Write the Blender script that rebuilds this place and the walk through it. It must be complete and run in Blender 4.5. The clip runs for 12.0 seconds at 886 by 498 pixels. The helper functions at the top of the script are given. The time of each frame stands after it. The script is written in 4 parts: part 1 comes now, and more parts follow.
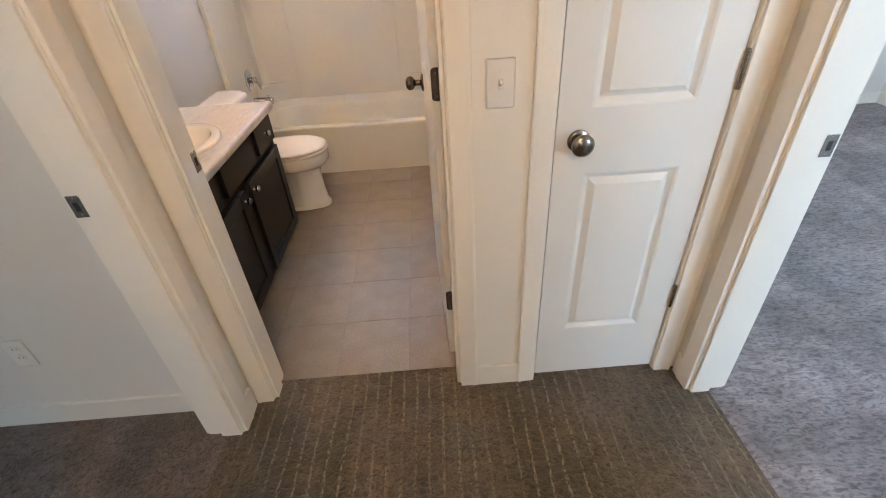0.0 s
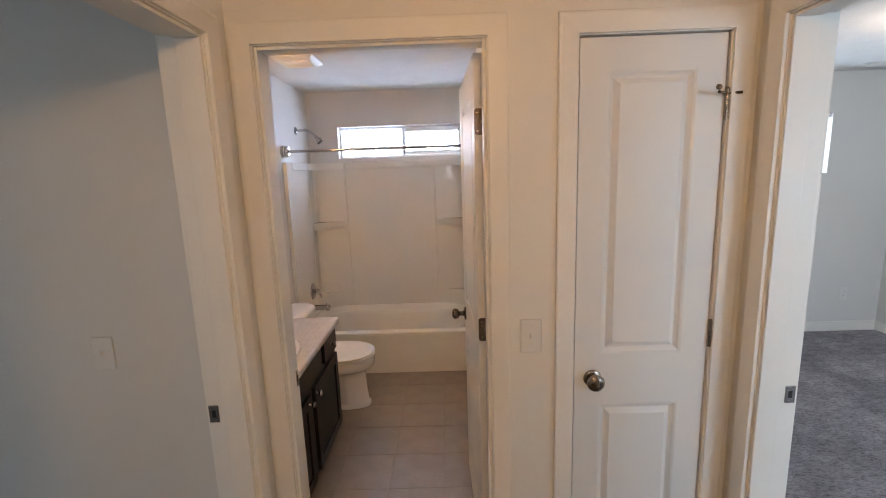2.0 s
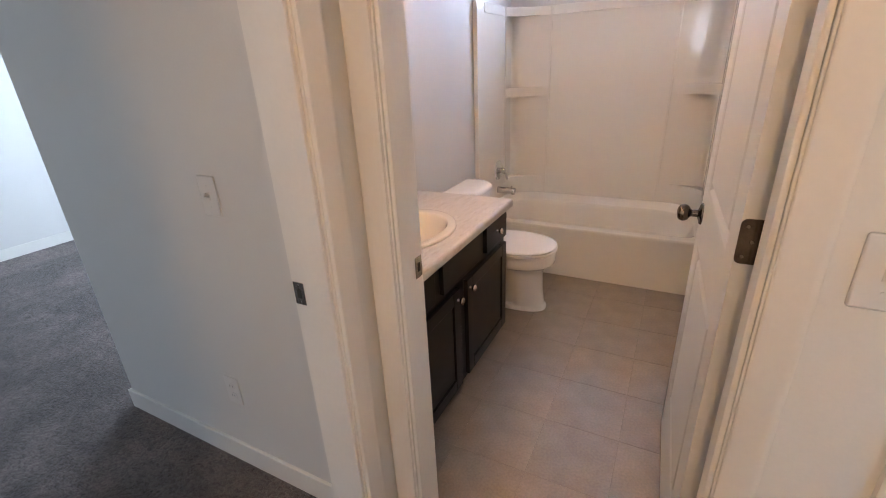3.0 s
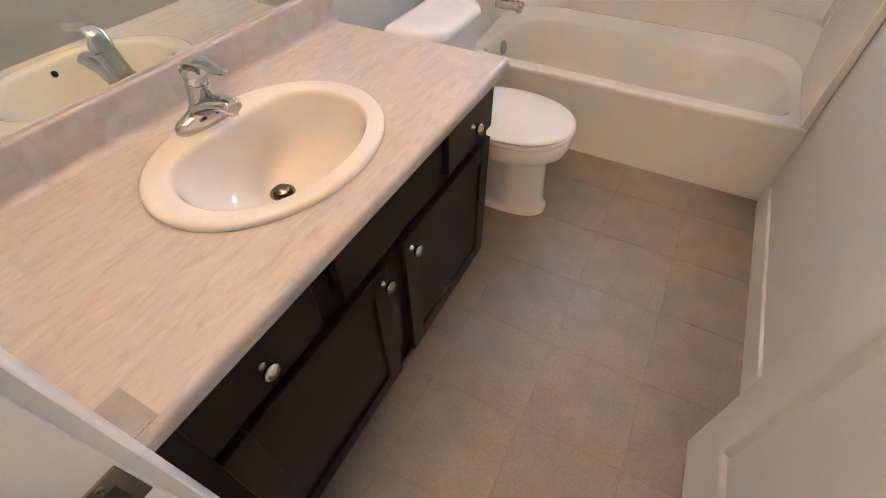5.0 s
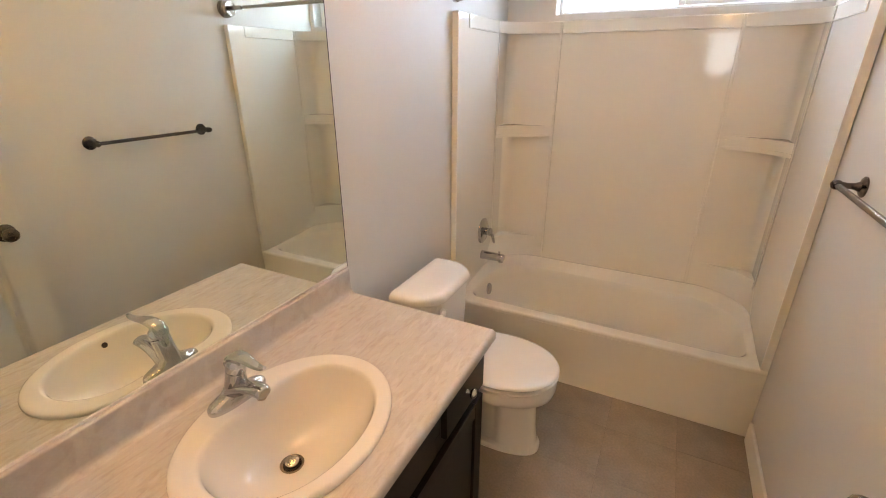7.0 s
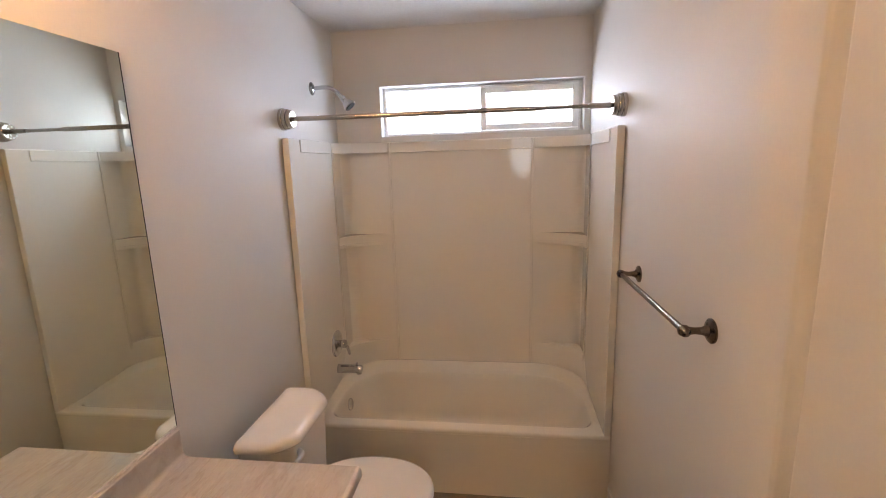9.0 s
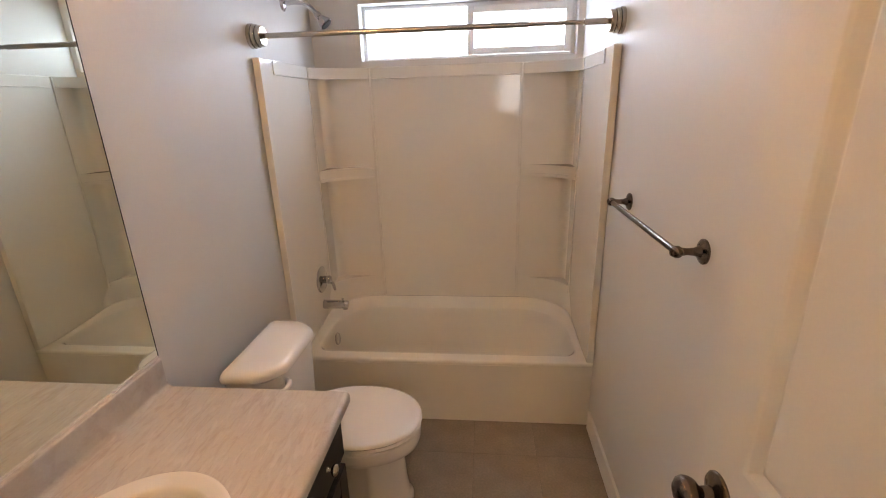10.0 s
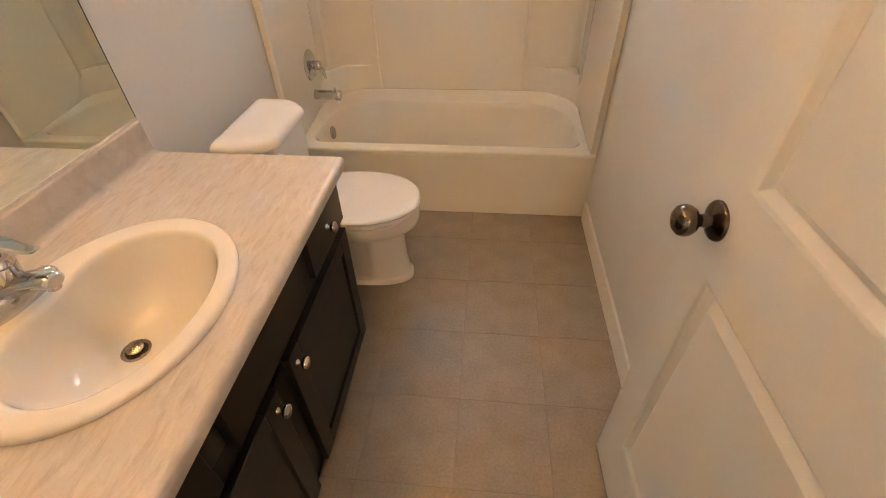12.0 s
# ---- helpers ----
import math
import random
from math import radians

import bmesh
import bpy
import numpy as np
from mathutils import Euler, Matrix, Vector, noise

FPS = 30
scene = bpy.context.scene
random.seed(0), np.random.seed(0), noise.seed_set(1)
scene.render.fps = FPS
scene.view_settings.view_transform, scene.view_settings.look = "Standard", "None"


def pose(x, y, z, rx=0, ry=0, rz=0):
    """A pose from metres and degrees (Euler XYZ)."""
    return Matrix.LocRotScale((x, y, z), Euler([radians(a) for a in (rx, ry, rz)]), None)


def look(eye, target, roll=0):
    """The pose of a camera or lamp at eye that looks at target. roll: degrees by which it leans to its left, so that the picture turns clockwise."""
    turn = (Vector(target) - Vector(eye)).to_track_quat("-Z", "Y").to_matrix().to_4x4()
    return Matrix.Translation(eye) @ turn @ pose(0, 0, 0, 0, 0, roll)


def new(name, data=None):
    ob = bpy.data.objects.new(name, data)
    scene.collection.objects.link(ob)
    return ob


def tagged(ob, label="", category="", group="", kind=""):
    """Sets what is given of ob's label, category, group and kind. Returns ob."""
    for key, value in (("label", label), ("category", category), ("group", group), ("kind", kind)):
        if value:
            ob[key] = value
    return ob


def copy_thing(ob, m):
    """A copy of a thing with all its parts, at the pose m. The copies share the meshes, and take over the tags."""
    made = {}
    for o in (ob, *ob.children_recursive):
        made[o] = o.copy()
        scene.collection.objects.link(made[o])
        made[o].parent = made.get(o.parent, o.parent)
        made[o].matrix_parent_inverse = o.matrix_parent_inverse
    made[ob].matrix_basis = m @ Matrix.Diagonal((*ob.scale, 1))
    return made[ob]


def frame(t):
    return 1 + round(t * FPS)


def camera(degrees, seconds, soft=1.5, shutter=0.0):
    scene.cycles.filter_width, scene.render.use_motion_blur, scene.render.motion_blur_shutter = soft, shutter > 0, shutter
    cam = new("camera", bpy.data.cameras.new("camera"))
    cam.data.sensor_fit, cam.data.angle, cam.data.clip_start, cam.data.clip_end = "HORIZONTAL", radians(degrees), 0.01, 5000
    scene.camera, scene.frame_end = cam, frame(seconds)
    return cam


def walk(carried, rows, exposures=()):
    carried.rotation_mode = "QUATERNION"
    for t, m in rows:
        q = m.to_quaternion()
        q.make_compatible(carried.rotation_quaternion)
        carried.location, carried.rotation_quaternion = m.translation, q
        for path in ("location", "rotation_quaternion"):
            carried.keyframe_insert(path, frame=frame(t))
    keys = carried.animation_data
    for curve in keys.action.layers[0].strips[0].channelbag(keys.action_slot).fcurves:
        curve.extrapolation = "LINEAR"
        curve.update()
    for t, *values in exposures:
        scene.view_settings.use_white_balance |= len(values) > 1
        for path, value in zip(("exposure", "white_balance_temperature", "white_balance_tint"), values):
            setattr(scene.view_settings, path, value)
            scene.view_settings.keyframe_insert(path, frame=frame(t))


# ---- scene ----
cam = camera(90.1, 12.0, soft=1.0)
PATH = [
    (0, (0.071, 0.041, 1.391), (0.095, 1.689, 0.258), -4.0),
    (0.5, (0.117, -0.143, 1.46), (0.214, 1.547, 0.395), -3.6),
    (1, (0.071, -0.237, 1.572), (0.213, 1.611, 0.819), -4.1),
    (1.5, (0.042, -0.301, 1.676), (0.203, 1.652, 1.275), -4.0),
    (2, (-0.014, -0.274, 1.663), (-0.039, 1.695, 1.313), -2.0),
    (2.5, (-0.022, 0.011, 1.513), (-0.534, 1.879, 1.015), -1.9),
    (3, (-0.038, 0.357, 1.406), (-0.912, 1.984, 0.639), -2.8),
    (3.5, (-0.141, 0.749, 1.339), (-0.953, 2.223, 0.258), -2.5),
    (3.7, (-0.173, 0.89, 1.322), (-0.935, 2.284, 0.108), -3.3),
    (5.3, (-0.339, 1.286, 1.299), (-0.989, 2.464, -0.181), -0.1),
    (5.5, (-0.342, 1.284, 1.318), (-1.025, 2.526, -0.094), 0.6),
    (6, (-0.338, 1.276, 1.392), (-1.11, 2.653, 0.165), -0.0),
    (6.5, (-0.333, 1.257, 1.452), (-1.167, 2.758, 0.427), -0.5),
    (7, (-0.328, 1.243, 1.533), (-1.166, 2.893, 0.776), -0.0),
    (7.5, (-0.33, 1.225, 1.619), (-1.019, 3.033, 1.116), 0.8),
    (7.7, (-0.311, 1.224, 1.646), (-0.928, 3.072, 1.196), 0.3),
    (9.3, (-0.32, 1.28, 1.618), (-0.527, 3.233, 1.242), -1.7),
    (9.5, (-0.323, 1.286, 1.608), (-0.515, 3.23, 1.18), -1.7),
    (10, (-0.328, 1.307, 1.563), (-0.51, 3.199, 0.94), -1.6),
    (10.5, (-0.33, 1.325, 1.519), (-0.507, 3.143, 0.703), -1.8),
    (11, (-0.328, 1.336, 1.466), (-0.505, 3.052, 0.453), -2.0),
    (11.5, (-0.334, 1.326, 1.418), (-0.503, 2.951, 0.264), -2.0),
    (12, (-0.323, 1.295, 1.38), (-0.491, 2.807, 0.081), -1.5),
]
EXPOSURES = [(0, 0.42, 6300, 12), (0.5, 0.42, 6150, 11), (1.0, 0.10, 6200, 13), (1.5, -0.18, 6450, 16), (2.0, -0.31, 6650, 18), (2.5, -0.15, 6250, 20), (3.0, 0.16, 6300, 20), (3.7, 0.5, 6800, 13), (5.3, 0.50, 6000, 14), (6.5, 0.31, 7200, 12), (7.0, 0.22, 7400, 14), (7.5, 0.0, 7750, 15), (9.3, -0.36, 7600, 21), (10.0, -0.27, 7600, 19), (11.0, 0.18, 7950, 15), (12.0, 0.25, 8050, 15)]
walk(cam, [(t, look(eye, target, roll)) for t, eye, target, roll in PATH], EXPOSURES)

# ---------------------------------------------------------------- light
world = bpy.data.worlds.new("world")
scene.world = world
world.use_nodes = True
wn = world.node_tree
sky = wn.nodes.new("ShaderNodeTexSky")
sky.sky_type = "NISHITA"
sky.sun_disc = False
sky.sun_elevation = radians(50)
sky.sun_rotation = radians(200)
wn.links.new(sky.outputs[0], wn.nodes["Background"].inputs[0])
wn.nodes["Background"].inputs[1].default_value = 0.12

DAY = (0.64, 0.83, 1.0)


def lamp(name, kind, m, watts, color, size=0.1, size_y=None):
    data = bpy.data.lights.new(name, kind)
    data.energy, data.color = watts, color
    if kind == "AREA":
        data.shape, data.size, data.size_y = "RECTANGLE", size, size_y
    elif kind == "POINT":
        data.shadow_soft_size = size
    else:
        data.angle = size
    ob = new(name, data)
    ob.matrix_world = m
    return ob


lamp("sun", "SUN", look((0, 0, 0), (-0.35, 0.75, -1.0)), 2.5, (1.0, 0.95, 0.88), radians(0.5))
# sky through the bathroom window and three assumed openings out of view
lamp("window_light", "AREA", look((2.6, -1.68, 1.45), (2.9, 2, 0.6)), 62, (0.56, 0.80, 1.0), 1.5, 1.1)
lamp("window_light", "AREA", look((-3.7, 4.06, 1.45), (-3.9, 0, 0.9)), 42, DAY, 1.5, 1.1)
# unseen opening added to brighten the wall beyond the side doorway
lamp("window_light", "AREA", look((-2.7, -2.68, 1.45), (-2.3, 1, 0.9)), 12, (0.70, 0.87, 1.0), 1.4, 1.1)
lamp("window_light", "AREA", look((-0.42, 4.078, 1.9425), (-0.42, 2.0, 1.60)), 5.4, (0.50, 0.61, 1.0), 1.12, 0.235)
# electric light
for bulb_y in (1.52, 1.64, 1.76, 1.88, 2.00, 2.12):
    lamp("bulb", "POINT", pose(-1.13, bulb_y, 2.228), 2.5, (1.0, 0.57, 0.24), 0.025)
lamp("bulb", "POINT", pose(0.05, -0.50, 2.235), 34, (1.0, 0.59, 0.25), 0.10)
lamp("bulb", "POINT", pose(2.66, 2.17, 2.235), 19, (1.0, 0.90, 0.78), 0.09)


# ---------------------------------------------------------------- materials
def material(name, color, rough=0.5, metal=0.0, spread=0.06, scale=6.0, bump=0.0, bump_scale=200.0, coat=0.0, fine=0.03):
    """Principled surface with coarse and fine variation of its colour, and a fine relief."""
    mat = bpy.data.materials.new(name)
    mat.use_nodes = True
    n, l = mat.node_tree.nodes, mat.node_tree.links
    b = n["Principled BSDF"]
    b.inputs["Roughness"].default_value = rough
    b.inputs["Metallic"].default_value = metal
    b.inputs["Coat Weight"].default_value = coat
    b.inputs["Coat Roughness"].default_value = 0.08
    tc = n.new("ShaderNodeTexCoord")
    big = n.new("ShaderNodeTexNoise")
    big.inputs["Scale"].default_value = scale
    big.inputs["Detail"].default_value = 4
    l.new(tc.outputs["Object"], big.inputs["Vector"])
    small = n.new("ShaderNodeTexNoise")
    small.inputs["Scale"].default_value = bump_scale
    small.inputs["Detail"].default_value = 3
    l.new(tc.outputs["Object"], small.inputs["Vector"])

    def shade(f):
        return (*[min(1.0, c * f) for c in color], 1)

    ramp = n.new("ShaderNodeValToRGB")
    ramp.color_ramp.elements[0].position, ramp.color_ramp.elements[1].position = 0.3, 0.7
    ramp.color_ramp.elements[0].color, ramp.color_ramp.elements[1].color = shade(1 - spread), shade(1 + spread)
    l.new(big.outputs["Fac"], ramp.inputs[0])
    mix = n.new("ShaderNodeMix")
    mix.data_type, mix.blend_type = "RGBA", "MULTIPLY"
    mix.inputs[0].default_value = 1.0
    r2 = n.new("ShaderNodeValToRGB")
    r2.color_ramp.elements[0].position, r2.color_ramp.elements[1].position = 0.3, 0.7
    r2.color_ramp.elements[0].color, r2.color_ramp.elements[1].color = (*[1 - fine * 2] * 3, 1), (1, 1, 1, 1)
    l.new(small.outputs["Fac"], r2.inputs[0])
    l.new(ramp.outputs[0], mix.inputs[6])
    l.new(r2.outputs[0], mix.inputs[7])
    l.new(mix.outputs[2], b.inputs["Base Color"])
    rr = n.new("ShaderNodeMapRange")
    rr.inputs[3].default_value, rr.inputs[4].default_value = max(0.02, rough * 0.85), min(1, rough * 1.15)
    l.new(big.outputs["Fac"], rr.inputs[0])
    l.new(rr.outputs[0], b.inputs["Roughness"])
    if bump:
        bp = n.new("ShaderNodeBump")
        bp.inputs["Strength"].default_value = bump
        bp.inputs["Distance"].default_value = 0.002
        l.new(small.outputs["Fac"], bp.inputs["Height"])
        l.new(bp.outputs[0], b.inputs["Normal"])
    return mat


M = {}
M["wall"] = material("wall_paint", (0.69, 0.675, 0.64), 0.52, spread=0.015, scale=1.5, bump=0.22, bump_scale=160, fine=0.01)
# Same house paint; the hall walls' extra brightness is put into its colour.
M["wall_hall"] = material("wall_paint_lightened", (0.75, 0.735, 0.685), 0.50, spread=0.015, scale=1.5, bump=0.2, bump_scale=160, fine=0.01)
M["ceiling"] = material("ceiling_texture", (0.74, 0.73, 0.71), 0.9, spread=0.03, scale=8, bump=0.9, bump_scale=60, fine=0.03)
M["trim"] = material("trim_paint", (0.79, 0.77, 0.715), 0.42, spread=0.015, scale=3, bump=0.05, bump_scale=90, fine=0.01)
M["door"] = material("door_paint", (0.69, 0.68, 0.65), 0.48, spread=0.015, scale=3, bump=0.08, bump_scale=220, fine=0.01)
M["acrylic"] = material("acrylic", (0.83, 0.815, 0.755), 0.07, spread=0.01, scale=3, bump=0.015, bump_scale=40, coat=0.3, fine=0.005)
M["porcelain"] = material("porcelain", (0.84, 0.83, 0.805), 0.03, spread=0.008, scale=4, coat=0.0, fine=0.004)
M["sink"] = material("bisque_porcelain", (0.75, 0.715, 0.655), 0.025, spread=0.008, scale=4, fine=0.004)
M["plastic"] = material("white_plastic", (0.83, 0.82, 0.79), 0.34, spread=0.01, fine=0.005)
M["plate"] = material("painted_plate", (0.71, 0.70, 0.67), 0.36, spread=0.01, fine=0.005)
M["espresso"] = material("espresso_wood", (0.009, 0.006, 0.0045), 0.34, spread=0.05, scale=5, bump=0.03, bump_scale=120, fine=0.02)
M["espresso"].node_tree.nodes["Principled BSDF"].inputs["Specular IOR Level"].default_value = 0.22
M["black"] = material("dark_gap", (0.012, 0.011, 0.010), 0.7)
M["nickel"] = material("brushed_nickel", (0.50, 0.46, 0.42), 0.22, 1.0, spread=0.02, scale=20, fine=0.01)
M["pewter"] = material("aged_pewter", (0.17, 0.14, 0.118), 0.20, 1.0, spread=0.2, scale=30, fine=0.08)
M["satin"] = material("satin_nickel", (0.33, 0.285, 0.24), 0.21, 1.0, spread=0.1, scale=30, fine=0.05)
M["chrome"] = material("chrome", (0.56, 0.56, 0.57), 0.05, 1.0, spread=0.02, fine=0.01)
M["mirror"] = material("mirror_silver", (0.79, 0.84, 0.775), 0.005, 1.0, spread=0.0, fine=0.0)
M["rubber"] = material("white_rubber", (0.6, 0.58, 0.55), 0.7)
M["vinyl"] = material("vinyl_frame", (0.90, 0.91, 0.91), 0.36, spread=0.01, fine=0.005)
M["grout"] = material("grout", (0.255, 0.215, 0.172), 0.85, spread=0.12, scale=12, bump=0.3)


def glass():
    mat = bpy.data.materials.new("window_glass")
    mat.use_nodes = True
    b = mat.node_tree.nodes["Principled BSDF"]
    b.inputs["Base Color"].default_value = (0.96, 0.98, 0.98, 1)
    b.inputs["Roughness"].default_value = 0.02
    b.inputs["Transmission Weight"].default_value = 1.0
    b.inputs["IOR"].default_value = 1.1
    return mat


def glow(name, color, strength):
    mat = bpy.data.materials.new(name)
    mat.use_nodes = True
    b = mat.node_tree.nodes["Principled BSDF"]
    b.inputs["Base Color"].default_value = (0.9, 0.88, 0.84, 1)
    b.inputs["Roughness"].default_value = 0.3
    b.inputs["Emission Color"].default_value = (*color, 1)
    b.inputs["Emission Strength"].default_value = strength
    return mat


M["glass"] = glass()
M["lit_glass"] = glow("lit_frosted_glass", (1.0, 0.88, 0.72), 8.0)
M["lit_bowl"] = glow("lit_warm_glass", (1.0, 0.595, 0.262), 54.0)


def tile_material():
    mat = material("stone_tile", (0.305, 0.257, 0.209), 0.36, spread=0.11, scale=9.0, bump=0.12, bump_scale=110, fine=0.09)
    n, l = mat.node_tree.nodes, mat.node_tree.links
    b = n["Principled BSDF"]
    source = b.inputs["Base Color"].links[0].from_socket
    info = n.new("ShaderNodeObjectInfo")
    ramp = n.new("ShaderNodeValToRGB")
    ramp.color_ramp.elements[0].color, ramp.color_ramp.elements[1].color = (0.93, 0.93, 0.94, 1), (1.04, 1.03, 1.01, 1)
    l.new(info.outputs["Random"], ramp.inputs[0])
    mix = n.new("ShaderNodeMix")
    mix.data_type, mix.blend_type = "RGBA", "MULTIPLY"
    mix.inputs[0].default_value = 1.0
    l.new(source, mix.inputs[6])
    l.new(ramp.outputs[0], mix.inputs[7])
    l.new(mix.outputs[2], b.inputs["Base Color"])
    return mat


M["tile"] = tile_material()


def carpet_material(name, color, turn, stretch, streaks, gap_shade=0.5, low=(0.84, 0.84, 0.84), high=(1.18, 1.18, 1.18)):
    """Cut-pile carpet: shade painted between the tufts, tones for pile lying in different ways, and streaks left by the
    vacuum cleaner.
    """
    mat = bpy.data.materials.new(name)
    mat.use_nodes = True
    n, l = mat.node_tree.nodes, mat.node_tree.links
    b = n["Principled BSDF"]
    b.inputs["Roughness"].default_value = 0.95
    b.inputs["Specular IOR Level"].default_value = 0.2
    b.inputs["Sheen Weight"].default_value = 0.2
    b.inputs["Sheen Roughness"].default_value = 0.5
    tc = n.new("ShaderNodeTexCoord")

    def mapped(rot, scl):
        m2 = n.new("ShaderNodeMapping")
        m2.inputs["Rotation"].default_value = (0, 0, radians(rot))
        m2.inputs["Scale"].default_value = scl
        l.new(tc.outputs["Object"], m2.inputs["Vector"])
        return m2.outputs[0]

    def noise_node(scale, detail, vec, warp=0.0):
        t = n.new("ShaderNodeTexNoise")
        t.inputs["Scale"].default_value, t.inputs["Detail"].default_value, t.inputs["Distortion"].default_value = scale, detail, warp
        l.new(vec, t.inputs["Vector"])
        return t

    def ramp(src, p0, p1, c0, c1):
        r = n.new("ShaderNodeValToRGB")
        r.color_ramp.elements[0].position, r.color_ramp.elements[1].position = p0, p1
        r.color_ramp.elements[0].color, r.color_ramp.elements[1].color = (*c0, 1), (*c1, 1)
        l.new(src, r.inputs[0])
        return r.outputs[0]

    def blend(kind, a, c, fac=1.0):
        m3 = n.new("ShaderNodeMix")
        m3.data_type, m3.blend_type = "RGBA", kind
        if isinstance(fac, float):
            m3.inputs[0].default_value = fac
        else:
            l.new(fac, m3.inputs[0])
        l.new(a, m3.inputs[6])
        l.new(c, m3.inputs[7])
        return m3.outputs[2]

    plain = mapped(0, (1, 1, 1))
    pile = mapped(turn, stretch)
    fibre = noise_node(330, 3, plain)
    tuft = noise_node(95, 4, pile, 0.8)
    clump = noise_node(26, 4, pile, 0.6)
    patch = noise_node(2.2, 4, plain, 0.8)
    col = ramp(tuft.outputs[0], 0.34, 0.56, [c * gap_shade for c in color], [c * 1.10 for c in color])
    col = blend("MULTIPLY", col, ramp(fibre.outputs[0], 0.3, 0.7, [0.82] * 3, [1.16] * 3))
    col = blend("MULTIPLY", col, ramp(clump.outputs[0], 0.35, 0.65, [0.80] * 3, [1.16] * 3))
    col = blend("MULTIPLY", col, ramp(patch.outputs[0], 0.40, 0.62, low, high))
    nap = noise_node(1.1, 3, mapped(turn + 20, (5.5, 1.3, 1)), 0.5)
    col = blend("MULTIPLY", col, ramp(nap.outputs[0], 0.42, 0.58, [0.92] * 3, [1.07] * 3))
    if streaks:
        wave = n.new("ShaderNodeTexWave")
        wave.bands_direction = "X"
        wave.inputs["Scale"].default_value, wave.inputs["Distortion"].default_value = 6.6, 2.3
        wave.inputs["Detail"].default_value, wave.inputs["Detail Scale"].default_value = 3, 0.9
        l.new(mapped(3, (1, 0.35, 1)), wave.inputs["Vector"])
        line = ramp(wave.outputs["Fac"], 0.86, 0.985, [0, 0, 0], [1, 1, 1])
        broken = ramp(noise_node(150, 3, mapped(0, (1, 0.55, 1))).outputs[0], 0.44, 0.56, [0.0] * 3, [1, 1, 1])
        zone = ramp(noise_node(3.4, 2, plain).outputs[0], 0.40, 0.54, [0.30] * 3, [1, 1, 1])
        mask = blend("MULTIPLY", blend("MULTIPLY", line, broken), zone)
        lit = n.new("ShaderNodeRGB")
        lit.outputs[0].default_value = (*[min(1, c * streaks) for c in color], 1)
        col = blend("MIX", col, lit.outputs[0], mask)
    l.new(col, b.inputs["Base Color"])
    add = n.new("ShaderNodeMath")
    add.operation = "MULTIPLY_ADD"
    add.inputs[1].default_value = 0.35
    l.new(fibre.outputs[0], add.inputs[0])
    l.new(tuft.outputs[0], add.inputs[2])
    bp = n.new("ShaderNodeBump")
    bp.inputs["Strength"].default_value, bp.inputs["Distance"].default_value = 1.0, 0.018
    l.new(add.outputs[0], bp.inputs["Height"])
    l.new(bp.outputs[0], b.inputs["Normal"])
    return mat


# One carpet in three tones; each room's light is put into its colour.
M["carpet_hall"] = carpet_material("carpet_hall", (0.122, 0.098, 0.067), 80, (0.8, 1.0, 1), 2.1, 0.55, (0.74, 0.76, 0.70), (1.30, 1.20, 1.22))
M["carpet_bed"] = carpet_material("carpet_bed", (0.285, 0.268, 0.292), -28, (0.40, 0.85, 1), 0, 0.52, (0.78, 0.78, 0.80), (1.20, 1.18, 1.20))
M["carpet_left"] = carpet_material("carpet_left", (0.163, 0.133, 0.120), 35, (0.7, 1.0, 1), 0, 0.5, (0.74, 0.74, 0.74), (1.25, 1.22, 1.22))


def laminate():
    """Pale laminate with dense, fine, broken veins in one slanting direction and cloudy lighter patches."""
    mat = material("laminate", (0.51, 0.475, 0.44), 0.34, spread=0.012, scale=9, fine=0.03)
    n, l = mat.node_tree.nodes, mat.node_tree.links
    b = n["Principled BSDF"]
    col = b.inputs["Base Color"].links[0].from_socket
    tc = n.new("ShaderNodeTexCoord")

    def streaks(turn, across, along, warp, low, high, strength):
        mp = n.new("ShaderNodeMapping")
        mp.inputs["Rotation"].default_value = (0, 0, radians(turn))
        mp.inputs["Scale"].default_value = (across, along, along)
        l.new(tc.outputs["Object"], mp.inputs["Vector"])
        t = n.new("ShaderNodeTexNoise")
        t.inputs["Scale"].default_value, t.inputs["Detail"].default_value = 1.0, 3
        t.inputs["Roughness"].default_value, t.inputs["Distortion"].default_value = 0.5, warp
        l.new(mp.outputs[0], t.inputs["Vector"])
        line = n.new("ShaderNodeMapRange")
        line.inputs[1].default_value, line.inputs[2].default_value, line.inputs[3].default_value, line.inputs[4].default_value = low, high, strength, 0.0
        l.new(t.outputs[0], line.inputs[0])
        return line.outputs[0]

    for turn, across, along, warp, low, high, strength, tint in (
            (12, 75, 17, 0.9, 0.34, 0.50, 0.33, (0.37, 0.305, 0.26, 1)), (20, 46, 11, 1.2, 0.30, 0.44, 0.40, (0.345, 0.28, 0.235, 1)), (8, 60, 14, 0.8, 0.66, 0.54, 0.40, (0.60, 0.57, 0.54, 1))):
        mix = n.new("ShaderNodeMix")
        mix.data_type = "RGBA"
        mix.inputs[7].default_value = tint
        l.new(streaks(turn, across, along, warp, low, high, strength), mix.inputs[0])
        l.new(col, mix.inputs[6])
        col = mix.outputs[2]
    l.new(col, b.inputs["Base Color"])
    return mat


M["laminate"] = laminate()
M["laminate_grey"] = material("bare_laminate_edge", (0.33, 0.31, 0.30), 0.5, spread=0.12, scale=30)


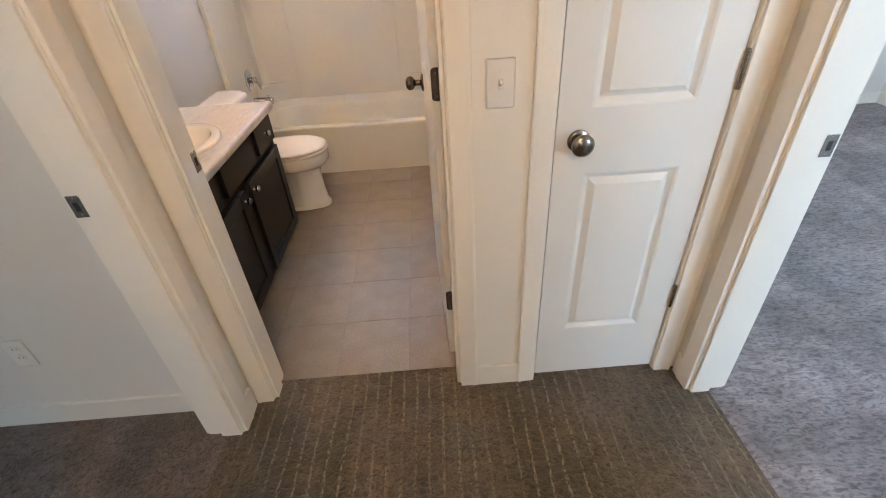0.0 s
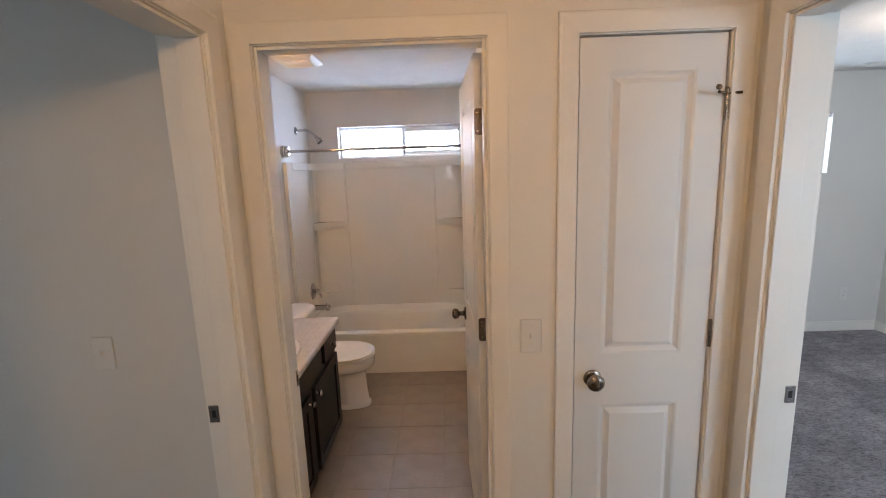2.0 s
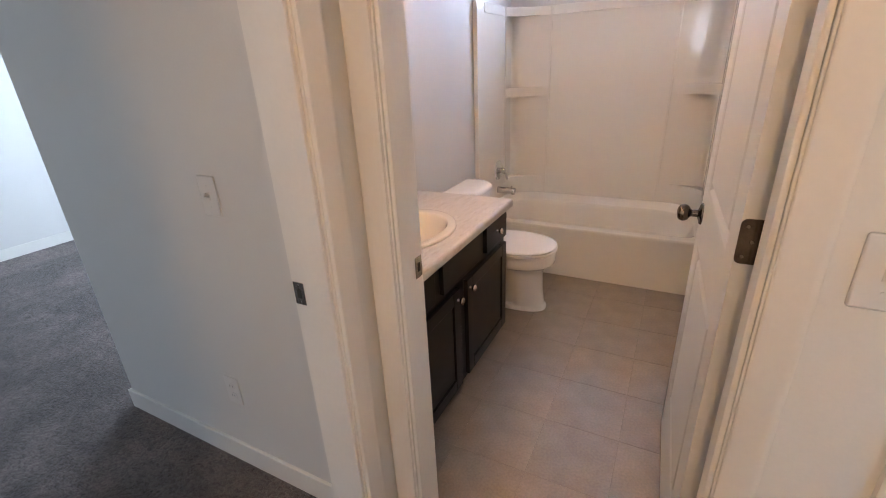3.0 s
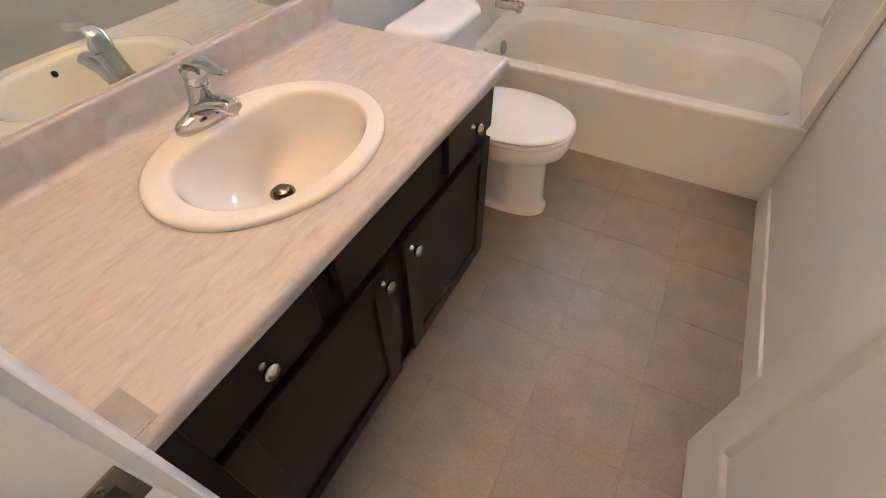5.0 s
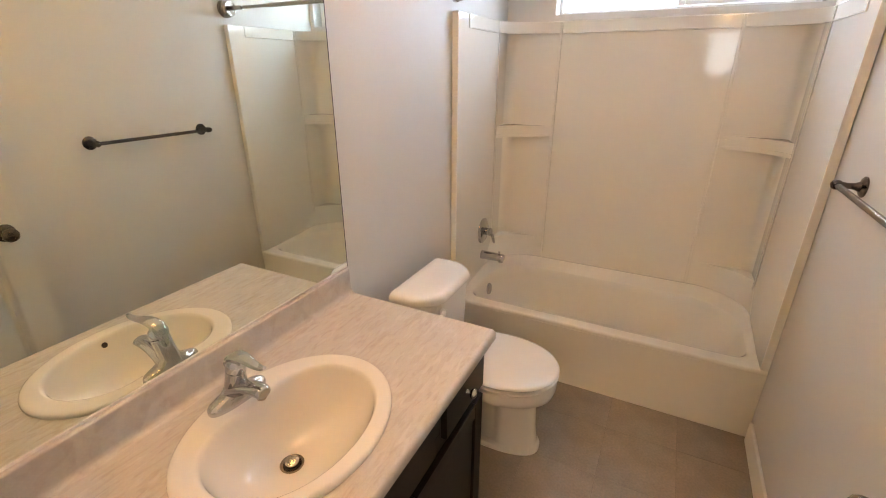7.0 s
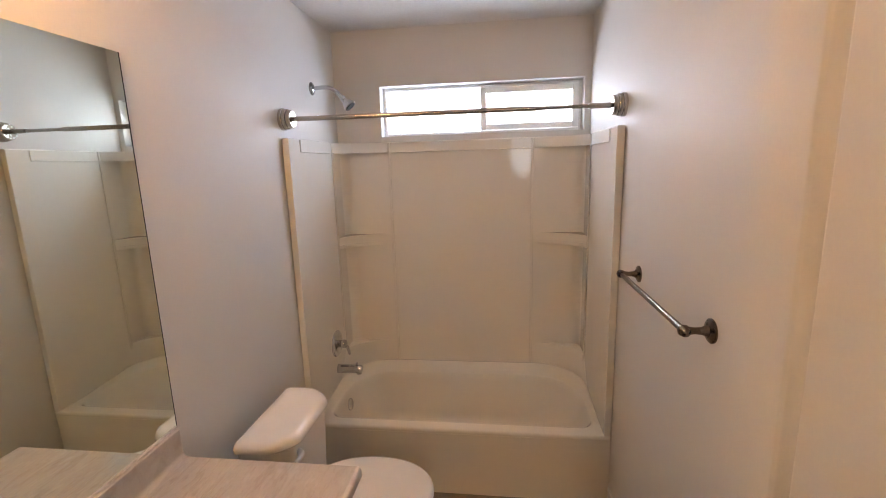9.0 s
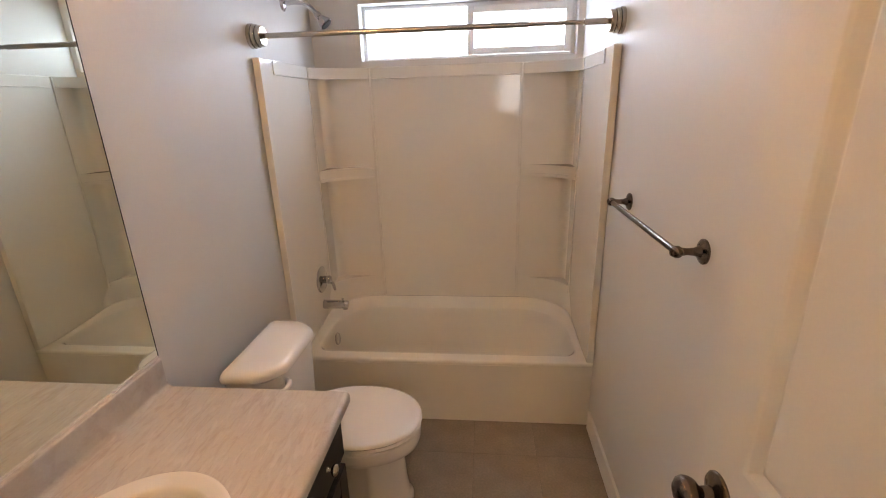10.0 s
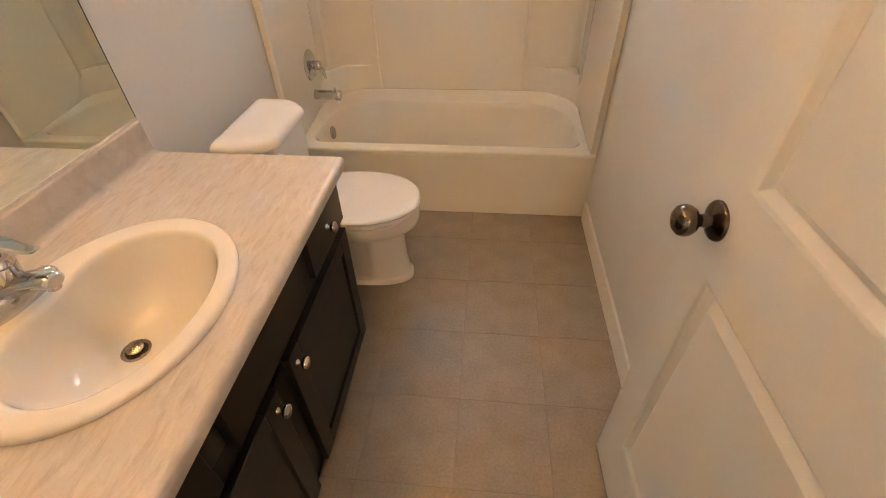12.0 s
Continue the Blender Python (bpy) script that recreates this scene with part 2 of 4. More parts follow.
# ---------------------------------------------------------------- mesh helpers
def weigh_normals(me, limit=50):
    """Smooth shading in which large faces stay flat: corner normals weighted by the faces' areas, broken at sharp edges."""
    me.polygons.foreach_set("use_smooth", [True] * len(me.polygons))
    me.set_sharp_from_angle(angle=radians(limit))
    around = {}
    for p in me.polygons:
        for v in p.vertices:
            around.setdefault(v, []).append((p.normal.copy(), p.area))
    least = math.cos(radians(limit))
    out = []
    for p in me.polygons:
        for v in p.vertices:
            s = Vector((0, 0, 0))
            for nn, area in around[v]:
                if nn.dot(p.normal) > least:
                    s += nn * area
            out.append(s.normalized() if s.length > 1e-12 else p.normal.copy())
    me.normals_split_custom_set(out)


def mesh_from(name, bm, mat, smooth=True):
    bmesh.ops.recalc_face_normals(bm, faces=bm.faces)
    me = bpy.data.meshes.new(name)
    bm.to_mesh(me)
    bm.free()
    me.materials.append(M[mat])
    if smooth:
        weigh_normals(me)
    return me


def part(name, bm, mat, parent, label="", smooth=True):
    ob = new(name, mesh_from(name, bm, mat, smooth))
    ob.parent = parent
    if label:
        ob["label"] = label
    return ob


def empty(name, m, label, category, group="", kind=""):
    ob = new(name)
    ob.empty_display_size = 0.05
    ob.matrix_world = m
    return tagged(ob, label, category, group, kind)


def solid(name, bm, mat, label="", category="", kind="", group="", smooth=True):
    return tagged(new(name, mesh_from(name, bm, mat, smooth)), label, category, group, kind)


def B():
    return bmesh.new()


def box(bm, x0, x1, y0, y1, z0, z1, bevel=0.0, seg=2):
    made = bmesh.ops.create_cube(bm, size=1.0, matrix=Matrix.Translation(((x0 + x1) / 2, (y0 + y1) / 2, (z0 + z1) / 2)) @ Matrix.Diagonal((abs(x1 - x0), abs(y1 - y0), abs(z1 - z0), 1)))
    if bevel:
        es = list({e for v in made["verts"] for e in v.link_edges})
        bmesh.ops.bevel(bm, geom=es, offset=bevel, segments=seg, profile=0.5, affect="EDGES")
    return bm


def loft(bm, rings, close_a=True, close_b=True):
    """Skin through rings of equally many points."""
    rows = [[bm.verts.new(p) for p in ring] for ring in rings]
    k = len(rows[0])
    for a, b in zip(rows, rows[1:]):
        for i in range(k):
            bm.faces.new((a[i], a[(i + 1) % k], b[(i + 1) % k], b[i]))
    if close_a:
        bm.faces.new(rows[0][::-1])
    if close_b:
        bm.faces.new(rows[-1])
    return bm


def ring(cx, cy, z, rx, ry, n=40, power=2.0):
    pts = []
    for i in range(n):
        a = 2 * math.pi * i / n
        c, s = math.cos(a), math.sin(a)
        pts.append((cx + rx * math.copysign(abs(c) ** (2 / power), c), cy + ry * math.copysign(abs(s) ** (2 / power), s), z))
    return pts


def rrect(x0, x1, y0, y1, z, radii, n=8):
    """Rectangle with corners of radius radii = (x0y0, x1y0, x1y1, x0y1)."""
    pts = []
    for (cx, cy, a0), r in zip(((x0, y0, 180), (x1, y0, 270), (x1, y1, 0), (x0, y1, 90)), radii):
        ox, oy = (cx + r if cx == x0 else cx - r), (cy + r if cy == y0 else cy - r)
        for i in range(n + 1):
            a = radians(a0 + 90 * i / n)
            pts.append((ox + r * math.cos(a), oy + r * math.sin(a), z))
    return pts


def lathe(bm, profile, m, n=28):
    """Turned shape: profile of (radius, height) along the local z of m."""
    rings = []
    for r, h in profile:
        r = max(r, 0.0004)
        rings.append([m @ Vector((r * math.cos(2 * math.pi * i / n), r * math.sin(2 * math.pi * i / n), h)) for i in range(n)])
    return loft(bm, rings)


def tube(bm, pts, radii, n=14):
    """Round bar through points."""
    pts = [Vector(p) for p in pts]
    if not hasattr(radii, "__len__"):
        radii = [radii] * len(pts)
    rings = []
    side = None
    for i, p in enumerate(pts):
        d = (pts[min(i + 1, len(pts) - 1)] - pts[max(i - 1, 0)]).normalized()
        if side is None:
            side = d.orthogonal().normalized()
        side = (side - d * side.dot(d)).normalized()
        up = d.cross(side)
        rings.append([p + radii[i] * (math.cos(2 * math.pi * k / n) * side + math.sin(2 * math.pi * k / n) * up) for k in range(n)])
    return loft(bm, rings)


def prism(bm, outline, z0, z1):
    """Upright prism over an outline of (x, y)."""
    return loft(bm, [[(x, y, z0) for x, y in outline], [(x, y, z1) for x, y in outline]])


# axes for turned shapes: local z to the named way
def axis(x, y, z, way):
    return Matrix.Translation((x, y, z)) @ Vector(way).to_track_quat("Z", "Y").to_matrix().to_4x4()


# ---------------------------------------------------------------- plan
CEIL = 2.40
HALL_Y, BATH_Y = 1.141, 1.256          # both faces of the wall with the bathroom door
BATH_X0, BATH_X1 = -1.280, 0.200       # bathroom side walls
TUB_Y, BACK_Y = 3.200, 3.930           # front of the tub, back wall
HALL_X0, HALL_X1 = -0.663, 0.938       # hall side walls
ROOM_X0, ROOM_X1 = -0.785, 1.064       # far faces of those walls
DOOR_A, DOOR_B, DOOR_H = -0.586, 0.118, 2.050
CLOS_A, CLOS_B, CLOS_H = 0.399, 0.852, 2.046
SIDE_Y0 = 0.255                        # near side of both side doorways
LEFT_Y1, RIGHT_Y1 = 1.007, 1.028       # far side of the side doorways
BED_X1, BED_Y1 = 4.075, 3.830
LEFT_X0, LEFT_CORNER = -5.10, -2.10
LEFT_WALL_Y = 1.125                    # face of the next room's wall


def wall(name, box_size, label):
    bm = B()
    box(bm, *box_size)
    return solid(name, bm, "wall", label, "wall", "structure", smooth=False)


def wall_with_doors(name, along, lo, hi, u0, u1, doors, label):
    """Wall in one piece from u0 to u1, between its faces lo and hi, with doorways (a, b, h) cut from the floor."""
    outline = [(u0, 0.0)]
    for a, b, h in doors:
        outline += [(a, 0.0), (a, h), (b, h), (b, 0.0)]
    outline += [(u1, 0.0), (u1, CEIL), (u0, CEIL)]
    if along == "x":
        sides = [[(u, d, z) for u, z in outline] for d in (lo, hi)]
    else:
        sides = [[(d, u, z) for u, z in outline] for d in (lo, hi)]
    return solid(name, loft(B(), sides), "wall_hall", label, "wall", "structure", smooth=False)


def wall_with_window(name, x0, x1, y0, y1, a, b, c, d, label):
    """Wall in one piece with a window opening from a to b, between the heights c and d."""
    bm = B()
    rows = []
    for y in (y0, y1):
        rows.append([bm.verts.new((x, y, z)) for x, z in ((x0, 0.0), (x1, 0.0), (x1, CEIL), (x0, CEIL))])
        rows.append([bm.verts.new((x, y, z)) for x, z in ((a, c), (b, c), (b, d), (a, d))])
    for k in range(4):
        q = (k + 1) % 4
        bm.faces.new((rows[0][k], rows[0][q], rows[1][q], rows[1][k]))
        bm.faces.new((rows[2][k], rows[3][k], rows[3][q], rows[2][q]))
        bm.faces.new((rows[0][k], rows[2][k], rows[2][q], rows[0][q]))
        bm.faces.new((rows[1][k], rows[1][q], rows[3][q], rows[3][k]))
    return solid(name, bm, "wall", label, "wall", "structure", smooth=False)


J = 0.018  # jamb thickness
wall_with_doors("wall_hall_front", "x", HALL_Y, BATH_Y, HALL_X0, HALL_X1, [(DOOR_A - J, DOOR_B + J, DOOR_H + J), (CLOS_A - J, CLOS_B + J, CLOS_H + J)], "smooth off-white painted hallway wall around two doorways")
wall_with_doors("wall_hall_left", "y", ROOM_X0, HALL_X0, -2.6, BATH_Y, [(SIDE_Y0 - J, LEFT_Y1 + J, 2.05 + J)], "off-white painted wall with an open doorway")
wall_with_doors("wall_hall_right", "y", HALL_X1, ROOM_X1, -2.6, BED_Y1, [(SIDE_Y0 - J, RIGHT_Y1 + J, 2.05 + J)], "off-white painted wall with an open bedroom doorway")
wall_with_window("wall_hall_end", ROOM_X0, ROOM_X1, -2.7, -2.6, -0.03, 0.43, 1.43, 2.09, "plain off-white hallway end wall with a small window opening")
wall("wall_closet", (0.31, HALL_X1, 1.85, 1.95, 0, CEIL), "plain off-white back wall of the linen closet")
wall("wall_bath_left", (LEFT_CORNER, BATH_X0, BATH_Y, 4.08, 0, CEIL), "warm white painted bathroom wall behind the vanity")
wall("wall_left_room", (LEFT_CORNER, ROOM_X0, LEFT_WALL_Y, BATH_Y, 0, CEIL), "pale grey painted wall ending in an outer corner")
wall("wall_bath_right", (BATH_X1, 0.31, BATH_Y, 4.08, 0, CEIL), "warm white painted bathroom wall with a towel bar")
W0, W1, WZ0, WZ1 = -1.005, 0.165, 1.800, 2.085
wall_with_window("wall_bath_back", BATH_X0, BATH_X1, BACK_Y, 4.08, W0, W1, WZ0, WZ1, "painted wall with a high slider window")
V0, V1, VZ0, VZ1 = 2.24, 3.445, 1.523, 2.047
wall_with_window("wall_bedroom_back", ROOM_X1, BED_X1, BED_Y1, 3.98, V0, V1, VZ0, VZ1, "pale painted bedroom wall with a high window")
wall("wall_bedroom_right", (BED_X1, BED_X1 + 0.12, -1.7, 3.98, 0, CEIL), "pale painted bedroom side wall")
wall_with_window("wall_bedroom_near", ROOM_X1, BED_X1, -1.7, -1.6, 1.8, 3.4, 0.85, 2.05, "pale painted bedroom wall out of view, with an assumed window opening")
wall("wall_left_room_far", (LEFT_X0 - 0.12, LEFT_X0, -2.7, 4.08, 0, CEIL), "pale painted far wall of the next room")
wall_with_window("wall_left_room_end", LEFT_X0, LEFT_CORNER, 3.96, 4.08, -4.5, -2.9, 0.85, 2.05, "plain pale wall of the next room out of view, with an assumed window opening")
wall_with_window("wall_left_room_near", LEFT_X0, ROOM_X0, -2.7, -2.6, -3.45, -1.95, 0.85, 2.05, "plain pale near wall of the next room, unseen, with an opening added for light")

bm = B()
box(bm, LEFT_X0 - 0.12, BED_X1 + 0.12, -2.7, 4.08, CEIL, CEIL + 0.12)
solid("ceiling", bm, "ceiling", "white knockdown-textured ceiling", "ceiling", "structure", smooth=False)

# floors
THRESH = 1.224
bm = B()
box(bm, HALL_X0 - 0.06, HALL_X1 + 0.07, -2.6, THRESH, -0.05, 0.008)
solid("floor_hall", bm, "carpet_hall", "cut-pile hallway carpet with vacuum lanes, tinted brown for the lamplight there", "carpet", "structure", smooth=False)
bm = B()
box(bm, HALL_X1 + 0.07, BED_X1, -1.6, BED_Y1, -0.05, 0.010)
solid("floor_bedroom", bm, "carpet_bed", "same cut-pile carpet in the bedroom, lightened and tinted for its daylight", "carpet", "structure", smooth=False)
bm = B()
box(bm, LEFT_X0, HALL_X0 - 0.06, -2.6, HALL_Y + 0.02, -0.05, 0.010)
box(bm, LEFT_X0, LEFT_CORNER, HALL_Y + 0.02, 3.96, -0.05, 0.010)
solid("floor_left_room", bm, "carpet_left", "same cut-pile carpet in the next room, toned for the light there", "carpet", "structure", smooth=False)
bm = B()
box(bm, BATH_X0, BATH_X1, THRESH, BACK_Y, -0.05, -0.0013)
bath_floor = solid("floor_bath", bm, "grout", "taupe stone-look square floor tiles with thin joints", "floor", "structure", smooth=False)


# ---------------------------------------------------------------- doors and trim
CASING = ((0.0, 0.0), (0.0, 0.010), (0.003, 0.0125), (0.044, 0.0135), (0.048, 0.0155), (0.057, 0.016), (0.061, 0.013), (0.061, 0.0))


def casing_legs(parent, to_world, a, b, h):
    """Moulded casing on three sides of an opening; to_world(u, z, d) gives the place, d being the height off the wall."""
    a, b, h = a - 0.004, b + 0.004, h + 0.004
    corners = [lambda u: (a - u, 0.0), lambda u: (a - u, h + u), lambda u: (b + u, h + u), lambda u: (b + u, 0.0)]
    for i, name in enumerate(("casing", "head_casing", "casing")):
        bm = B()
        loft(bm, [[to_world(*corners[k](u), d) for u, d in CASING] for k in (i, i + 1)])
        part(name, bm, "trim", parent)


def doorway(label, axis_name, near, far, a, b, h, stop_at):
    """Jambs, stops and both casings of a doorway. near and far are the wall's faces."""
    top = empty("trim", Matrix(), label, "door frame", kind="structure")

    def bx(bm, u0, u1, d0, d1, z0, z1, bevel=0.002):
        if axis_name == "x":
            return box(bm, u0, u1, d0, d1, z0, z1, bevel, 1)
        return box(bm, d0, d1, u0, u1, z0, z1, bevel, 1)

    lo, hi = min(near, far), max(near, far)
    part("side_jamb", bx(B(), a - J, a, lo, hi, 0, h), "trim", top)
    part("side_jamb", bx(B(), b, b + J, lo, hi, 0, h), "trim", top)
    part("head_jamb", bx(B(), a - J, b + J, lo, hi, h, h + J), "trim", top)
    if stop_at is not None:
        s0, s1 = stop_at
        part("stop", bx(B(), a, a + 0.011, s0, s1, 0, h), "trim", top)
        part("stop", bx(B(), b - 0.011, b, s0, s1, 0, h), "trim", top)
        part("stop", bx(B(), a + 0.011, b - 0.011, s0, s1, h - 0.011, h), "trim", top)
    for face, way in ((lo, -1), (hi, 1)):
        if axis_name == "x":
            casing_legs(top, lambda u, z, d: (u, face + way * d, z), a, b, h)
        else:
            casing_legs(top, lambda u, z, d: (face + way * d, u, z), a, b, h)
    return top


frame_bath = doorway("white moulded casing and jambs of the bathroom doorway", "x", HALL_Y, BATH_Y, DOOR_A, DOOR_B, DOOR_H, (1.146, 1.204))
frame_closet = doorway("white moulded casing around the closet door", "x", HALL_Y, BATH_Y, CLOS_A, CLOS_B, CLOS_H, (1.189, 1.222))
frame_left = doorway("white moulded casing of an open side doorway", "y", ROOM_X0, HALL_X0, SIDE_Y0, LEFT_Y1, 2.05, (-0.738, -0.668))
frame_right = doorway("white moulded casing of the open bedroom doorway", "y", HALL_X1, ROOM_X1, SIDE_Y0, RIGHT_Y1, 2.05, (0.943, 1.010))


def panel_door(leaf_w, leaf_h, thick, stile, rows):
    """Leaf with raised panels on both faces: x 0..leaf_w, y 0..thick, z 0..leaf_h. rows: (z0, z1) of each panel."""
    bm = B()
    zs = [0.0]
    for z0, z1 in rows:
        zs += [z0, z1]
    zs.append(leaf_h)
    xs = (0.0, stile, leaf_w - stile, leaf_w)
    for y, way in ((0.0, 1), (thick, -1)):
        for i in range(3):
            for k in range(len(zs) - 1):
                x0, x1, z0, z1 = xs[i], xs[i + 1], zs[k], zs[k + 1]
                if i == 1 and k % 2 == 1:
                    steps = ((0.0, 0.0), (0.002, 0.002), (0.008, 0.0035), (0.010, 0.0060), (0.021, 0.0152), (0.024, 0.0155), (0.040, 0.0025), (0.043, 0.0018))
                    loops = [[bm.verts.new(p) for p in ((x0 + o, y + way * d, z0 + o), (x1 - o, y + way * d, z0 + o), (x1 - o, y + way * d, z1 - o), (x0 + o, y + way * d, z1 - o))] for o, d in steps]
                    for la, lb in zip(loops, loops[1:]):
                        for q in range(4):
                            bm.faces.new((la[q], la[(q + 1) % 4], lb[(q + 1) % 4], lb[q]))
                    bm.faces.new(loops[-1])
                else:
                    bm.faces.new([bm.verts.new(p) for p in ((x0, y, z0), (x1, y, z0), (x1, y, z1), (x0, y, z1))])
    for quad in (((0, 0, 0), (0, thick, 0), (0, thick, leaf_h), (0, 0, leaf_h)), ((leaf_w, 0, 0), (leaf_w, thick, 0), (leaf_w, thick, leaf_h), (leaf_w, 0, leaf_h)),
                 ((0, 0, 0), (leaf_w, 0, 0), (leaf_w, thick, 0), (0, thick, 0)), ((0, 0, leaf_h), (leaf_w, 0, leaf_h), (leaf_w, thick, leaf_h), (0, thick, leaf_h))):
        bm.faces.new([bm.verts.new(p) for p in quad])
    bmesh.ops.remove_doubles(bm, verts=bm.verts, dist=0.0003)
    return bm


def knob(parent, m, mat="pewter", ball=1.0, plate=1.06, reach=1.0):
    """Round door knob; m: on the door's face, local z outwards."""
    ob = part("knob", lathe(B(), [(r * ball, h * reach) for r, h in ((0.0, 0.026), (0.011, 0.026), (0.011, 0.030), (0.014, 0.034), (0.022, 0.039), (0.0265, 0.047), (0.0275, 0.055), (0.025, 0.063), (0.018, 0.069), (0.008, 0.0715), (0, 0.072))], m), mat, parent, "aged nickel round knob")
    part("rosette", lathe(B(), [(r * plate, h * reach) for r, h in ((0.0, 0.0), (0.033, 0.0), (0.033, 0.003), (0.030, 0.007), (0.020, 0.010), (0.0115, 0.013), (0.0105, 0.028), (0, 0.028))], m), mat, ob)
    return ob


def butt_hinge(parent, x, y, z, leaf_box, mat="pewter", tall=0.089, radius=0.0055):
    """Hinge with a barrel of five knuckles at x, y and one visible leaf with rounded corners and screws."""
    ob = part("hinge", tube(B(), [(x, y, z - tall / 2), (x, y, z + tall / 2)], radius), mat, parent, "dark metal butt hinge")
    x0, x1, y0, y1 = leaf_box
    if y1 - y0 > 0.03:
        outline = rrect(y0, y1, z - tall / 2, z + tall / 2, 0, (0.001, 0.011, 0.011, 0.001), 6)
        part("hinge_leaf", loft(B(), [[(xx, a, b) for a, b, _ in outline] for xx in (x0, x1)]), mat, ob)
        for sy, sz in ((0.026, 0.030), (0.015, 0.0), (0.026, -0.030)):
            part("screw", lathe(B(), ((0, 0), (0.0042, 0), (0.0036, 0.0009), (0, 0.0011)), axis(x0, y0 + sy, z + sz, (-1, 0, 0)), 12), "satin", ob)
    else:
        part("hinge_leaf", box(B(), x0, x1, y0, y1, z - tall / 2, z + tall / 2, 0.0008, 1), mat, ob)
    for k in range(1, 5):
        kz = z - tall / 2 + tall * k / 5
        part("knuckle_joint", lathe(B(), ((0, 0), (radius * 1.04, 0), (radius * 1.04, 0.0008), (0, 0.0008)), axis(x, y, kz, (0, 0, 1)), 14), "black", ob)
    part("pin_head", lathe(B(), ((0, 0), (0.0062, 0), (0.0062, 0.004), (0.003, 0.007), (0, 0.007)), axis(x, y, z + tall / 2, (0, 0, 1)), 12), mat, ob)
    return ob


# closet door, shut
closet_door = empty("door_closet", pose(CLOS_A + 0.0045, 1.150, 0.021), "shut narrow white two-panel closet door with a round knob", "door", kind="structure")
part("leaf", panel_door(CLOS_B - CLOS_A - 0.009, 2.020, 0.035, 0.085, ((0.215, 0.825), (1.005, 1.925))), "door", closet_door)
knob(closet_door, axis(0.062, 0.0, 0.921, (0, -1, 0)), "satin", 1.10, 0.93, 0.72)
for hz in (0.345, 1.073, 1.812):
    butt_hinge(closet_door, 0.449, -0.006, hz, (0.449, 0.455, -0.002, 0.012), "satin", radius=0.0075)
stopper = part("door_stop", tube(B(), [(0.440, -0.012, 1.843), (0.398, -0.050, 1.843)], 0.0045), "pewter", closet_door, "hinge-pin door stop")
part("stop_ring", lathe(B(), ((0, 0), (0.010, 0), (0.010, 0.006), (0, 0.006)), axis(0.449, -0.006, 1.839, (0, 0, 1)), 14), "pewter", stopper)
part("bumper", lathe(B(), ((0, 0), (0.008, 0), (0.008, 0.008), (0, 0.010)), axis(0.398, -0.050, 1.856, (-0.75, -0.65, 0)), 12), "satin", stopper)
part("stop_arm", tube(B(), [(0.452, -0.012, 1.843), (0.482, -0.026, 1.843)], 0.0045), "pewter", stopper)

# bathroom door, open against the towel-bar wall
LEAF = 0.692
SWING = Vector((0.064 - 0.090, 0.706))
bath_door = empty("door_bath", pose(0.088, 1.290, 0.022, 0, 0, math.degrees(math.atan2(SWING.y, SWING.x))), "open white two-panel bathroom door with a round knob", "door", kind="structure")
part("leaf", panel_door(LEAF, 2.022, 0.035, 0.100, ((0.205, 0.815), (0.990, 1.915))), "door", bath_door)
# local y 0 faces the wall, so the leaf is moved to hang on the wall's side
bath_door.children[0].location = (0, -0.035, 0)
knob(bath_door, axis(LEAF - 0.062, 0.0, 0.910, (0, 1, 0)))
knob(bath_door, axis(LEAF - 0.062, -0.035, 0.910, (0, -1, 0)))
part("latch_plate", box(B(), LEAF - 0.0005, LEAF + 0.0015, -0.030, -0.006, 0.880, 0.940), "nickel", bath_door)
for hz in (0.275, 1.055, 1.80):
    butt_hinge(bath_door, -0.008, -0.040, hz, (-0.0022, 0.0, -0.038, 0.0))

